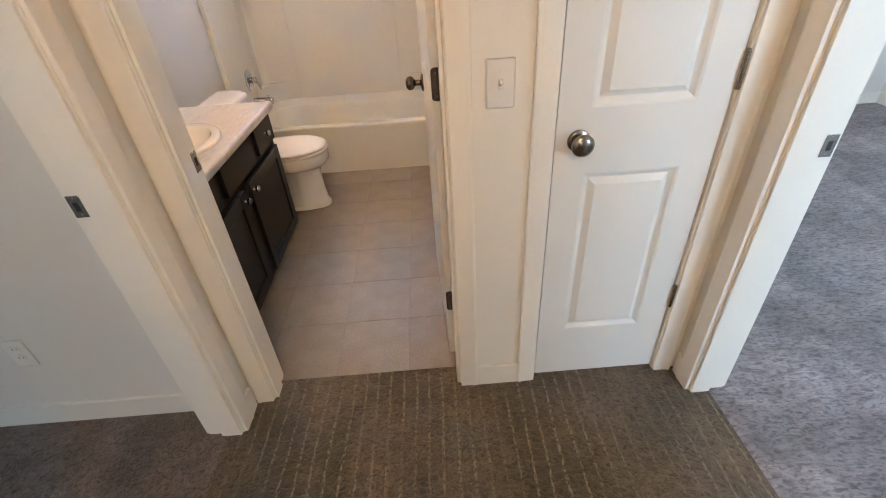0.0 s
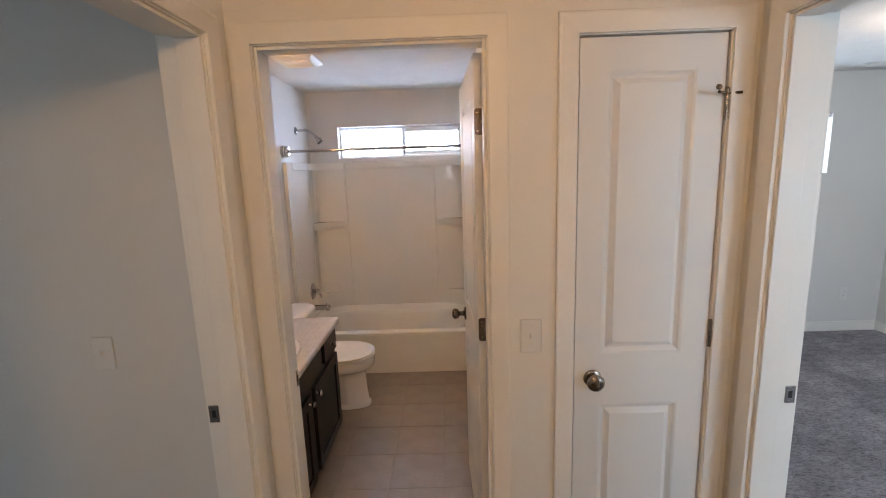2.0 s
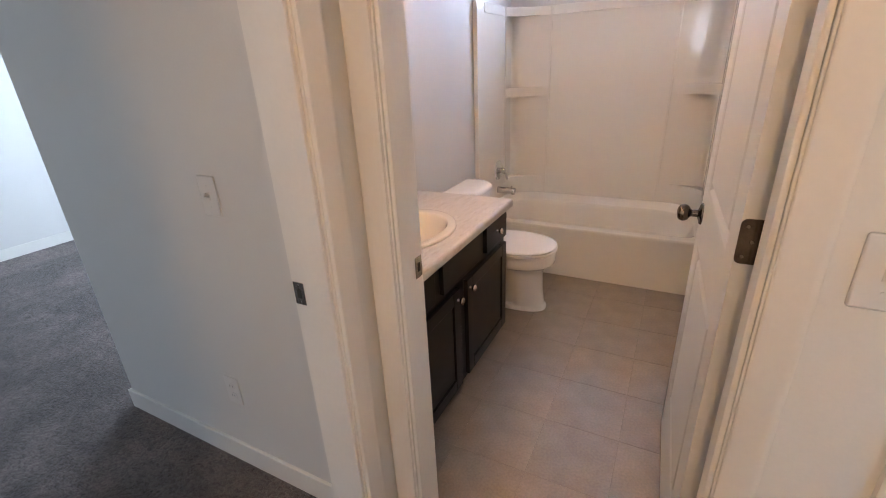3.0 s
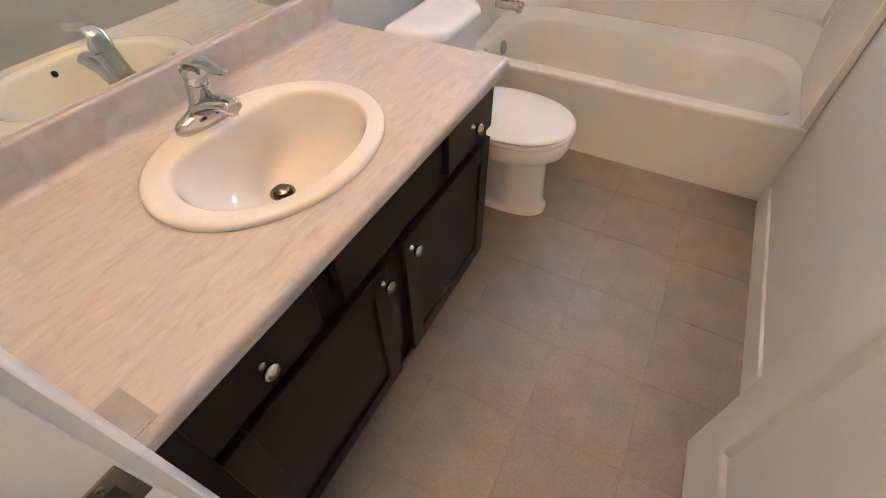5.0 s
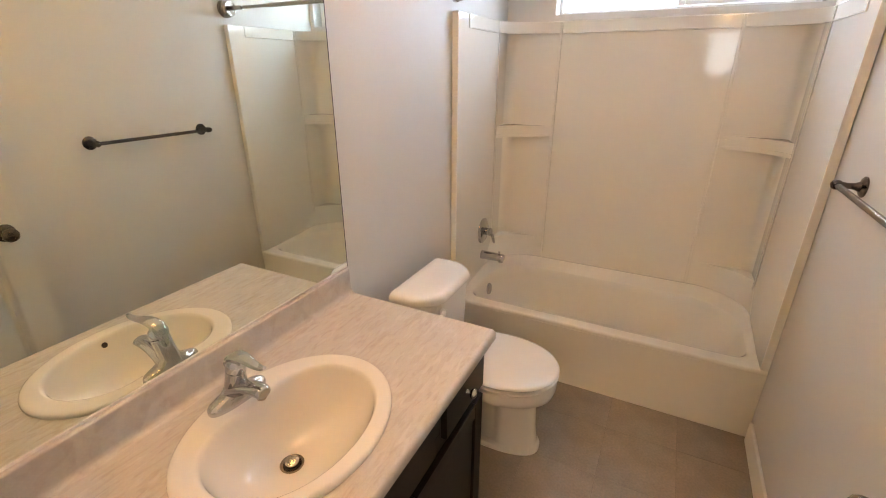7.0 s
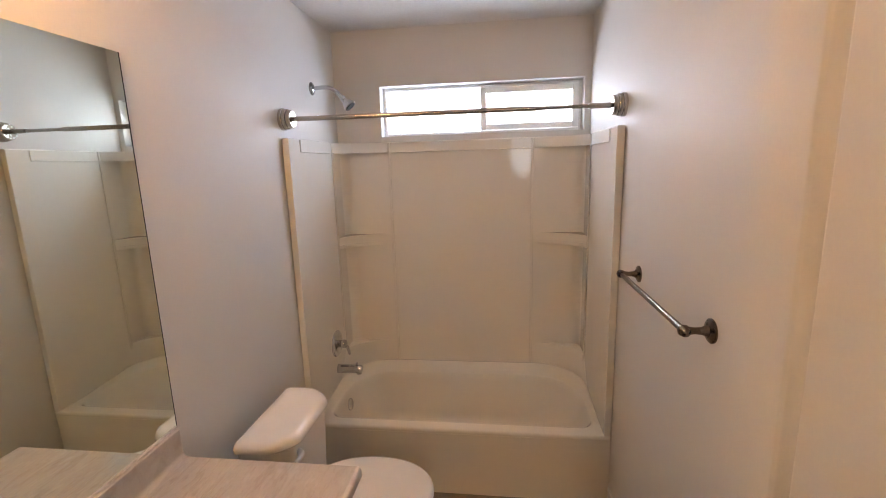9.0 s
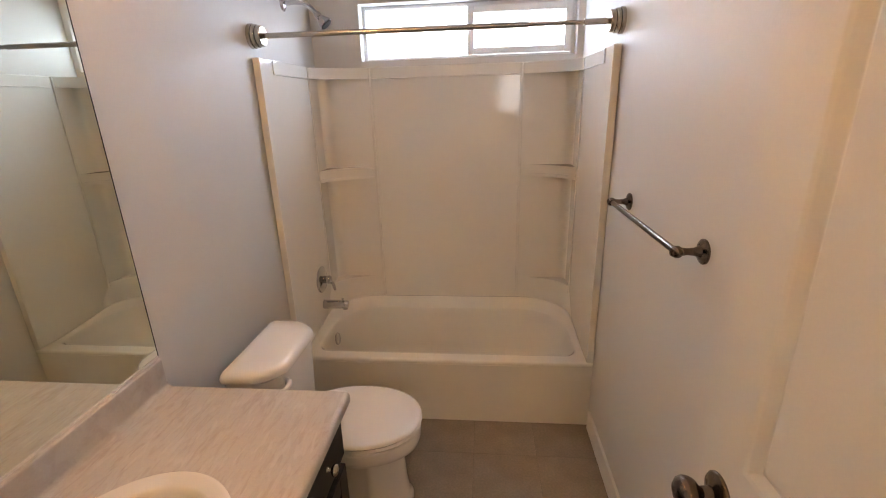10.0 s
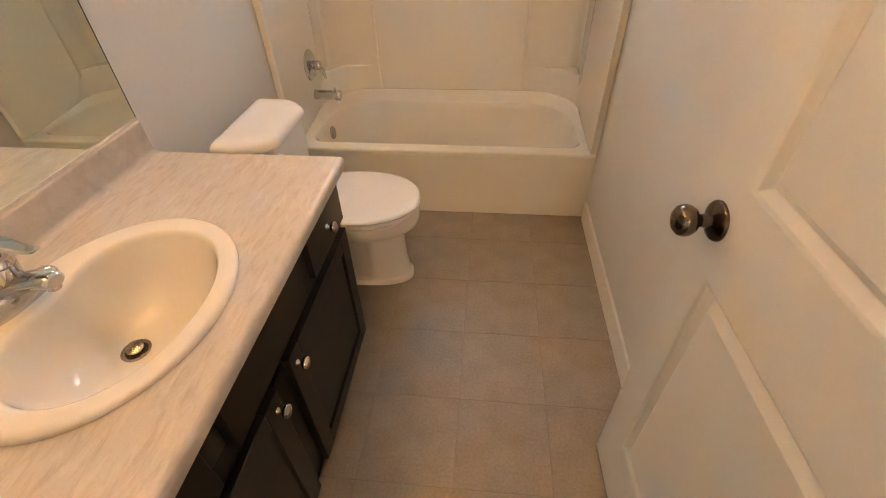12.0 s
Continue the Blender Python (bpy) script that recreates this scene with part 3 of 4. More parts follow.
# ---------------------------------------------------------------- windows
def slider_window(name, x0, x1, y0, y1, z0, z1, label, sash_right=True):
    """Vinyl slider: fixed pane and a sliding sash, set in the opening between y0 and y1."""
    win = empty(name, Matrix(), label, "window", kind="structure")
    f, xm = 0.020, (x0 + x1) / 2 + 0.012
    bm = B()
    box(bm, x0, x0 + f, y0, y1, z0, z1, 0.003, 1)
    box(bm, x1 - f, x1, y0, y1, z0, z1, 0.003, 1)
    box(bm, x0 + f, x1 - f, y0, y1, z0, z0 + f, 0.003, 1)
    box(bm, x0 + f, x1 - f, y0, y1, z1 - f, z1, 0.003, 1)
    part("window_frame", bm, "vinyl", win, "white vinyl frame")
    part("mullion", box(B(), xm - 0.012, xm + 0.012, y0 + 0.012, y1 - 0.006, z0 + f, z1 - f, 0.002, 1), "vinyl", win)
    s0, s1 = (xm - 0.010, x1 - f - 0.001) if sash_right else (x0 + f + 0.001, xm + 0.010)
    p0, p1 = (x0 + f, xm - 0.012) if sash_right else (xm + 0.012, x1 - f)
    sz0, sz1, g = z0 + f + 0.001, z1 - f - 0.001, 0.034
    bm = B()
    box(bm, s0, s0 + g, y0 - 0.012, y0 + 0.010, sz0, sz1, 0.003, 1)
    box(bm, s1 - g, s1, y0 - 0.012, y0 + 0.010, sz0, sz1, 0.003, 1)
    box(bm, s0 + g, s1 - g, y0 - 0.012, y0 + 0.010, sz0, sz0 + g, 0.003, 1)
    box(bm, s0 + g, s1 - g, y0 - 0.012, y0 + 0.010, sz1 - g, sz1, 0.003, 1)
    sash = part("sash", bm, "vinyl", win)
    p = part("pane", box(B(), s0 + g, s1 - g, y0 - 0.004, y0, sz0 + g, sz1 - g), "glass", sash)
    p.visible_shadow = False
    p = part("pane", box(B(), p0, p1, y0 + 0.02, y0 + 0.024, z0 + f, z1 - f), "glass", win)
    p.visible_shadow = False
    part("latch", box(B(), s0 + 0.006, s0 + 0.016, y0 - 0.022, y0 - 0.012, (z0 + z1) / 2 - 0.02, (z0 + z1) / 2 + 0.02, 0.002, 1), "vinyl", win)
    return win


slider_window("window_1", W0, W1, 4.005, 4.06, WZ0, WZ1, "high white vinyl slider window above the tub")
slider_window("window_2", V0, V1, 3.905, 3.96, VZ0, VZ1, "high white vinyl slider window in the bedroom", False)
blind = empty("roller_blind", Matrix(), "raised white roller blind at the window head", "blind")
part("head_rail", box(B(), V0 + 0.01, V1 - 0.01, 3.845, 3.885, VZ1 - 0.032, VZ1 - 0.002, 0.005), "vinyl", blind)
part("bottom_rail", box(B(), V0 + 0.015, V1 - 0.015, 3.853, 3.877, VZ1 - 0.048, VZ1 - 0.034, 0.003, 1), "vinyl", blind)

M["outside"] = glow("outside_daylight", (0.62, 0.82, 1.0), 12.0)
bm = B()
box(bm, -7, 6.5, 5.5, 5.52, -1, 5.5)
solid("backdrop", bm, "outside", "bright overcast sky outside the windows", "sky", "structure", smooth=False)


M["outside_shade"] = glow("outside_shaded_daylight", (0.74, 0.86, 1.0), 5.0)
solid("backdrop", box(B(), -1.2, 1.6, -3.42, -3.40, -1, 3.8), "outside_shade", "shaded daylight outside the hallway's end window", "sky", "structure", smooth=False)


# ---------------------------------------------------------------- baseboards
def baseboard(pts):
    """Square-edged board along a wall; pts: start, end and the way off the wall."""
    (xa, ya), (xb, yb), (nx, ny) = pts
    t, h = 0.013, 0.104
    xs, ys = sorted((xa, xb, xa + nx * t, xb + nx * t)), sorted((ya, yb, ya + ny * t, yb + ny * t))
    bm = B()
    box(bm, xs[0], xs[-1], ys[0], ys[-1], 0.0, h, 0.003, 2)
    return solid("baseboard", bm, "trim", "white painted square-edged baseboard", "baseboard", "structure")


for run in (((BATH_X1, BATH_Y + 0.02), (BATH_X1, TUB_Y - 0.012), (-1, 0)),
            ((DOOR_B + 0.066, HALL_Y), (CLOS_A - 0.066, HALL_Y), (0, -1)),
            ((HALL_X0, LEFT_Y1 + 0.066), (HALL_X0, HALL_Y - 0.017), (1, 0)),
            ((HALL_X1, RIGHT_Y1 + 0.066), (HALL_X1, HALL_Y - 0.017), (-1, 0)),
            ((HALL_X0, -2.6), (HALL_X0, SIDE_Y0 - 0.066), (1, 0)),
            ((HALL_X1, -2.6), (HALL_X1, SIDE_Y0 - 0.066), (-1, 0)),
            ((LEFT_CORNER - 0.013, LEFT_WALL_Y), (ROOM_X0 - 0.017, LEFT_WALL_Y), (0, -1)),
            ((LEFT_CORNER, LEFT_WALL_Y), (LEFT_CORNER, 3.96), (-1, 0)),
            ((LEFT_X0, -2.6), (LEFT_X0, 3.96), (1, 0)),
            ((ROOM_X1, BED_Y1), (BED_X1, BED_Y1), (0, -1)),
            ((BED_X1, -1.6), (BED_X1, BED_Y1 - 0.013), (-1, 0)),
            ((ROOM_X1, RIGHT_Y1 + 0.066), (ROOM_X1, BED_Y1 - 0.013), (1, 0))):
    baseboard(run)


# ---------------------------------------------------------------- switches, sockets, strike plates
def wall_plate(name, m, label, socket=False):
    """Cover plate; m: centre on the wall, local z off the wall and local y up."""
    ob = empty(name, m, label, "outlet" if socket else "light switch")
    part("plate", box(B(), -0.036, 0.036, -0.0585, 0.0585, 0.0, 0.006, 0.0045, 3), "plate", ob)
    if socket:
        for cy in (-0.020, 0.020):
            face = part("receptacle", loft(B(), [[(x, y + cy, z) for x, y, z in ring(0, 0, 0.005, 0.0165, 0.014, 24, 3.2)], [(x, y + cy, z) for x, y, z in ring(0, 0, 0.0078, 0.0158, 0.0134, 24, 3.2)]]), "plate", ob)
            for sx in (-0.0065, 0.0065):
                part("slot", box(B(), sx - 0.001, sx + 0.001, cy - 0.001, cy + 0.007, 0.0075, 0.0081), "black", face)
        part("screw", lathe(B(), ((0, 0.0055), (0.003, 0.0055), (0.0025, 0.0072), (0, 0.0075)), Matrix(), 10), "plate", ob)
    else:
        part("surround", box(B(), -0.006, 0.006, -0.0125, 0.0125, 0.005, 0.0075, 0.001, 1), "plate", ob)
        toggle = B()
        box(toggle, -0.0045, 0.0045, -0.006, 0.006, 0.0, 0.016, 0.002, 2)
        bmesh.ops.transform(toggle, matrix=pose(0, 0.002, 0.005, -24), verts=toggle.verts)
        part("toggle", toggle, "plate", ob)
        for sy in (-0.030, 0.030):
            part("screw", lathe(B(), ((0, 0.0055), (0.003, 0.0055), (0.0025, 0.0068), (0, 0.007)), pose(0, sy, 0), 10), "plate", ob)
    return ob


FRONT = Matrix(((1, 0, 0, 0), (0, 0, -1, 0), (0, 1, 0, 0), (0, 0, 0, 1)))  # local z towards -y
wall_plate("light_switch", Matrix.Translation((0.253, HALL_Y, 1.106)) @ FRONT, "white toggle light switch between the two hall doors")
wall_plate("light_switch", Matrix.Translation((-1.185, LEFT_WALL_Y, 1.096)) @ FRONT, "white toggle light switch on the grey wall beside the doorway")
wall_plate("wall_outlet", Matrix.Translation((-1.328, LEFT_WALL_Y, 0.364)) @ FRONT, "white duplex outlet low on the grey wall", True)
wall_plate("wall_outlet", Matrix.Translation((3.73, BED_Y1, 0.378)) @ FRONT, "white duplex outlet low on the bedroom wall", True)


def strike_plate(parent, m):
    """Latch plate let into a jamb; m: local z off the jamb, local y up, local x towards the door's stop."""
    ob = part("strike_plate", box(B(), -0.016, 0.016, -0.029, 0.029, 0.0, 0.0022, 0.0015, 2), "nickel", parent, "brushed nickel strike plate")
    ob.matrix_local = m
    lip = part("latch_hole", box(B(), -0.006, 0.006, -0.012, 0.012, 0.0012, 0.0026), "black", ob)
    for sy in (-0.022, 0.022):
        part("screw", lathe(B(), ((0, 0.002), (0.0035, 0.002), (0.003, 0.0031), (0, 0.0033)), pose(0, sy, 0), 10), "nickel", ob)
    return ob


strike_plate(frame_left, Matrix.Translation((-0.771, LEFT_Y1, 0.930)) @ FRONT)
strike_plate(frame_right, Matrix.Translation((1.048, RIGHT_Y1, 0.930)) @ FRONT)
SIDE = Matrix(((0, 0, 1, 0), (1, 0, 0, 0), (0, 1, 0, 0), (0, 0, 0, 1)))  # local z towards +x
strike_plate(frame_bath, Matrix.Translation((DOOR_A, 1.238, 0.930)) @ SIDE)


# ---------------------------------------------------------------- lamps
def flush_lamp(x, y):
    ob = empty("ceiling_lamp", pose(x, y, CEIL), "lit flush ceiling lamp with frosted bowl and nickel rim", "ceiling lamp", "flush ceiling lamps")
    part("canopy", lathe(B(), ((0, -0.001), (0.165, -0.001), (0.170, -0.012), (0.168, -0.028), (0.150, -0.042), (0.142, -0.046), (0, -0.046)), Matrix(), 40), "nickel", ob)
    part("bowl", lathe(B(), ((0, -0.1090), (0.03, -0.107), (0.075, -0.098), (0.115, -0.080), (0.135, -0.060), (0.141, -0.044), (0, -0.044)), Matrix(), 40), "lit_glass", ob, "glowing frosted glass bowl")
    part("finial", lathe(B(), ((0, -0.107), (0.010, -0.108), (0.011, -0.114), (0.006, -0.119), (0.0085, -0.126), (0.004, -0.134), (0, -0.135)), Matrix(), 16), "nickel", ob)
    return ob


bed_lamp = flush_lamp(2.66, 2.17)
copy_thing(bed_lamp, pose(0.05, -0.50, CEIL))

vanity_light = empty("vanity_light", pose(BATH_X0, 1.82, 2.25), "lit nickel vanity light with six upturned glass bowls", "wall lamp")
part("backplate", box(B(), 0.001, 0.022, -0.36, 0.36, -0.045, 0.045, 0.008, 2), "nickel", vanity_light)
for sy in (-0.30, -0.18, -0.06, 0.06, 0.18, 0.30):
    arm = part("arm", tube(B(), [(0.02, sy, 0.0), (0.08, sy, -0.030), (0.13, sy, -0.046), (0.15, sy, -0.052)], 0.007), "nickel", vanity_light)
    part("shade", lathe(B(), ((0.0, -0.052), (0.016, -0.0505), (0.030, -0.0445), (0.038, -0.036), (0.042, -0.026), (0.0395, -0.026), (0.0355, -0.035), (0.028, -0.042), (0.015, -0.0475), (0, -0.049)), pose(0.15, sy, 0), 24), "lit_bowl", arm, "glowing frosted glass bowl")

# ceiling fan grille and bedroom vent
fan = empty("bath_fan", pose(-0.955, 2.755, CEIL), "white plastic exhaust fan grille on the ceiling", "exhaust fan")
part("housing", loft(B(), [rrect(-0.135, 0.135, -0.135, 0.135, 0.0, [0.012] * 4, 3), rrect(-0.135, 0.135, -0.135, 0.135, -0.006, [0.012] * 4, 3), rrect(-0.105, 0.105, -0.105, 0.105, -0.026, [0.012] * 4, 3)]), "plastic", fan)
for k in range(9):
    part("slat", box(B(), -0.09, 0.09, -0.088 + k * 0.021, -0.078 + k * 0.021, -0.030, -0.0262, 0.001, 1), "plastic", fan)
vent = empty("ceiling_vent", pose(3.58, 3.58, CEIL), "white slatted metal ceiling vent", "vent")
part("vent_frame", loft(B(), [rrect(-0.16, 0.16, -0.085, 0.085, 0.0, [0.006] * 4, 2), rrect(-0.155, 0.155, -0.08, 0.08, -0.007, [0.006] * 4, 2)]), "plastic", vent)
for k in range(6):
    part("slat", box(B(), -0.13, 0.13, -0.055 + k * 0.02, -0.045 + k * 0.02, -0.012, -0.0072, 0.001, 1), "plastic", vent)


# ---------------------------------------------------------------- vanity
CAB_Y0, CAB_Y1, CAB_X, TOP_Z = BATH_Y + 0.004, 2.312, -0.742, 0.790
cabinet = empty("vanity_cabinet", Matrix(), "espresso-stained vanity cabinet with two shaker doors", "cabinet")
bm = B()
box(bm, BATH_X0 + 0.003, CAB_X - 0.019, CAB_Y1 - 0.016, CAB_Y1, 0.10, TOP_Z - 0.0365)
box(bm, BATH_X0 + 0.003, CAB_X - 0.019, CAB_Y0, CAB_Y0 + 0.016, 0.10, TOP_Z - 0.0365)
box(bm, BATH_X0 + 0.003, CAB_X - 0.019, CAB_Y0 + 0.016, CAB_Y1 - 0.016, 0.10, 0.116)
box(bm, BATH_X0 + 0.003, BATH_X0 + 0.009, CAB_Y0 + 0.016, CAB_Y1 - 0.016, 0.116, TOP_Z - 0.0365)
box(bm, BATH_X0 + 0.003, CAB_X - 0.075, CAB_Y0, CAB_Y1, 0.0, 0.10)
part("body", bm, "espresso", cabinet, smooth=False)
bm = B()
for y0, y1, z0, z1 in ((CAB_Y0, 1.325, 0.10, 0.7535), (1.725, 1.850, 0.10, 0.585), (2.270, CAB_Y1, 0.10, 0.7535), (1.325, 2.270, 0.10, 0.145), (1.325, 2.270, 0.735, 0.7535), (1.325, 2.270, 0.565, 0.640), (1.540, 1.640, 0.640, 0.735), (1.960, 2.060, 0.640, 0.735)):
    box(bm, CAB_X - 0.0185, CAB_X, y0, y1, z0, z1, 0.001, 1)
part("face_frame", bm, "espresso", cabinet)


def cabinet_knob(parent, y, z, x):
    k = part("knob", lathe(B(), ((0, 0.012), (0.007, 0.012), (0.0135, 0.016), (0.0155, 0.020), (0.0140, 0.025), (0.008, 0.028), (0, 0.029)), axis(x, y, z, (1, 0, 0)), 20), "nickel", parent, "brushed nickel mushroom knob")
    part("stem", lathe(B(), ((0, 0), (0.008, 0), (0.0075, 0.003), (0.005, 0.006), (0.005, 0.013), (0, 0.013)), axis(x, y, z, (1, 0, 0)), 14), "nickel", k)


def shaker_door(y0, y1, z0, z1, knob_y):
    d = new("door")
    d.parent = cabinet
    x0, x1, s = CAB_X + 0.001, CAB_X + 0.020, 0.056
    for nm, b in (("stile", (y0, y0 + s, z0, z1)), ("stile", (y1 - s, y1, z0, z1)), ("rail", (y0 + s, y1 - s, z0, z0 + s)), ("rail", (y0 + s, y1 - s, z1 - s, z1))):
        part(nm, box(B(), x0, x1, *b, 0.0025, 2), "espresso", d)
    part("panel", box(B(), x0 + 0.002, x1 - 0.009, y0 + s - 0.006, y1 - s + 0.006, z0 + s - 0.006, z1 - s + 0.006), "espresso", d, smooth=False)
    cabinet_knob(d, knob_y, z1 - 0.042, x1)
    return d


shaker_door(1.302, 1.756, 0.122, 0.588, 1.734)
shaker_door(1.826, 2.296, 0.122, 0.588, 1.852)
for y0, y1, ky in ((1.302, 1.560, 1.430), (1.620, 1.978, None), (2.040, 2.296, 2.168)):
    fr = part("drawer_front" if ky else "false_front", box(B(), CAB_X + 0.001, CAB_X + 0.020, y0, y1, 0.622, 0.748, 0.003, 2), "espresso", cabinet)
    if ky:
        cabinet_knob(fr, ky, 0.688, CAB_X + 0.020)

# worktop with a rolled front edge, and its upstand
top = empty("countertop", Matrix(), "pale veined laminate countertop with a rolled front edge", "countertop")
SX, SY, SA, SB = -0.984, 1.780, 0.209, 0.2585   # sink centre and half sizes


def counter_mesh():
    bm = B()
    y0, y1, xb, xf, z1, z0 = BATH_Y + 0.001, 2.350, BATH_X0 + 0.002, -0.708, TOP_Z, TOP_Z - 0.036
    n = 48
    hole = [(SX + (SA - 0.02) * math.cos(2 * math.pi * i / n), SY + (SB - 0.02) * math.sin(2 * math.pi * i / n)) for i in range(n)]
    xe = xf - 0.014
    outer = []
    for x, y in hole:
        dx, dy = x - SX, y - SY
        t = min(((xe - SX) / dx if dx > 1e-6 else ((xb - SX) / dx if dx < -1e-6 else 1e9)), ((y1 - SY) / dy if dy > 1e-6 else ((y0 - SY) / dy if dy < -1e-6 else 1e9)))
        outer.append((SX + dx * t, SY + dy * t))
    # corners join the nearest outer points
    for cx, cy in ((xe, y0), (xe, y1), (xb, y0), (xb, y1)):
        k = min(range(n), key=lambda i: (outer[i][0] - cx) ** 2 + (outer[i][1] - cy) ** 2)
        outer[k] = (cx, cy)
    a, b = [bm.verts.new((*p, z1)) for p in hole], [bm.verts.new((*p, z1)) for p in outer]
    for i in range(n):
        bm.faces.new((a[i], a[(i + 1) % n], b[(i + 1) % n], b[i]))
    low = [bm.verts.new((*p, z0)) for p in hole]
    for i in range(n):
        bm.faces.new((a[i], a[(i + 1) % n], low[(i + 1) % n], low[i]))
    # rolled nose along the front
    prof = [(xe, z1)] + [(xe + 0.014 * math.sin(radians(a1)), z1 - 0.014 + 0.014 * math.cos(radians(a1))) for a1 in range(15, 91, 15)] + [(xf, z0 + 0.006), (xf - 0.004, z0), (xe - 0.01, z0)]
    loft(bm, [[(x, y0, z) for x, z in prof], [(x, y1, z) for x, z in prof]], True, True)
    for yy in (y0, y1):
        bm.faces.new([bm.verts.new(p) for p in ((xb, yy, z0), (xe, yy, z0), (xe, yy, z1), (xb, yy, z1))])
    return bm


part("worktop", counter_mesh(), "laminate", top)
part("backsplash", box(B(), BATH_X0 + 0.002, BATH_X0 + 0.024, BATH_Y + 0.001, 2.350, TOP_Z + 0.0005, TOP_Z + 0.093, 0.005, 3), "laminate", top)
cove = [(BATH_X0 + 0.020, TOP_Z - 0.002), (BATH_X0 + 0.020, TOP_Z + 0.016)] + [(BATH_X0 + 0.0395 - 0.0155 * math.cos(radians(a)), TOP_Z + 0.0165 - 0.016 * math.sin(radians(a))) for a in range(0, 91, 15)] + [(BATH_X0 + 0.0395, TOP_Z - 0.002)]
part("cove", loft(B(), [[(x, y, z) for x, z in cove] for y in (BATH_Y + 0.002, 2.3498)]), "laminate", top)
part("bare_strip", box(B(), -0.790, -0.7185, BATH_Y + 0.002, BATH_Y + 0.046, TOP_Z - 0.002, TOP_Z + 0.0012), "laminate_grey", top, "bare grey strip at the counter's end", smooth=False)

# mirror
mirror = empty("mirror", Matrix(), "large frameless wall mirror standing on the backsplash", "mirror")
part("glass", box(B(), BATH_X0 + 0.001, BATH_X0 + 0.010, BATH_Y + 0.012, 2.354, 0.8835, 1.932, 0.0008, 1), "mirror", mirror, smooth=False)
part("bottom_channel", box(B(), BATH_X0 + 0.0102, BATH_X0 + 0.013, BATH_Y + 0.012, 2.354, 0.8835, 0.8895), "rubber", mirror, smooth=False)
part("edge", box(B(), BATH_X0 + 0.001, BATH_X0 + 0.0104, 2.3542, 2.3562, 0.8835, 1.932), "black", mirror, "dark worn silvering at the edge", smooth=False)

# sink: self-rimming oval with a ledge for the tap
sink = empty("sink", Matrix(), "white oval drop-in porcelain sink in the countertop", "sink")
def sink_ring(fx, fy, off, z, pw, ledge):
    """Oval whose side towards the wall is pushed in by ledge, where the tap stands."""
    out = []
    for x, y, zz in ring(SX + off, SY, TOP_Z + z, SA * fx, SB * fy, 72, pw):
        u = max(0.0, (SX - x) / SA)
        out.append((x + ledge * min(1.0, u * 2.2) * math.exp(-((y - SY) / 0.105) ** 2), y, zz))
    return out


rings = [ring(SX, SY, TOP_Z + z, SA * r, SB * r, 72) for r, z in ((1.0, 0.0005), (1.0, 0.005), (0.994, 0.0095), (0.975, 0.0125), (0.945, 0.0138))]
for row in ((0.79, 0.835, 0.009, 0.0132, 2.1, 0.034), (0.765, 0.81, 0.010, 0.0095, 2.1, 0.036), (0.745, 0.79, 0.010, 0.001, 2.1, 0.036), (0.705, 0.755, 0.009, -0.030, 2.1, 0.028), (0.62, 0.675, 0.006, -0.075, 2.1, 0.012),
            (0.48, 0.54, 0.004, -0.112, 2.0, 0.0), (0.30, 0.32, -0.006, -0.130, 2.0, 0.0), (0.13, 0.106, -0.022, -0.136, 2.0, 0.0)):
    rings.append(sink_ring(*row))
part("basin", loft(B(), rings, False, True), "sink", sink)
DX, DZ = SX - 0.022, TOP_Z - 0.1345
dr = part("drain", lathe(B(), ((0.0185, -0.003), (0.027, -0.003), (0.0285, 0.001), (0.0265, 0.0032), (0.0205, 0.002), (0.0185, -0.001)), pose(DX, SY, DZ), 30), "satin", sink, "worn metal pop-up drain")
part("drain_gap", lathe(B(), ((0, -0.0012), (0.0190, -0.0012), (0.0190, 0.0004), (0, 0.0004)), pose(DX, SY, DZ), 24), "black", dr)
part("stopper", lathe(B(), ((0, 0.0), (0.0160, 0.0), (0.0172, 0.0015), (0.0172, 0.0060), (0.0160, 0.0078), (0.008, 0.0088), (0, 0.009)), pose(DX - 0.0015, SY + 0.002, DZ + 0.002, 6, 7, 0), 26), "satin", dr)
part("overflow_hole", lathe(B(), ((0, -0.002), (0.0085, -0.002), (0.008, 0.0016), (0, 0.0018)), axis(SX + 0.009 + SA * 0.728, SY - 0.008, TOP_Z - 0.014, (-1, 0, 0.22)), 18), "black", sink)

# tap: long base plate, forward-leaning body, short spout and an arched lever with a turned-up tip
TX, TZ = -1.146, TOP_Z + 0.0135
tap = empty("faucet", pose(TX, 1.774, TZ, 0, 0, -4), "polished chrome single-lever basin faucet", "faucet")
part("base_plate", loft(B(), [ring(0, 0, z, rx, ry, 44, pw) for z, rx, ry, pw in ((0.0, 0.0255, 0.074, 2.5), (0.004, 0.0265, 0.075, 2.5), (0.012, 0.0262, 0.0745, 2.5), (0.018, 0.0245, 0.071, 2.4), (0.0225, 0.0215, 0.064, 2.3), (0.026, 0.0215, 0.050, 2.2), (0.031, 0.0235, 0.036, 2.0), (0.040, 0.0238, 0.027, 2.0), (0.046, 0.020, 0.022, 2.0))]), "chrome", tap)
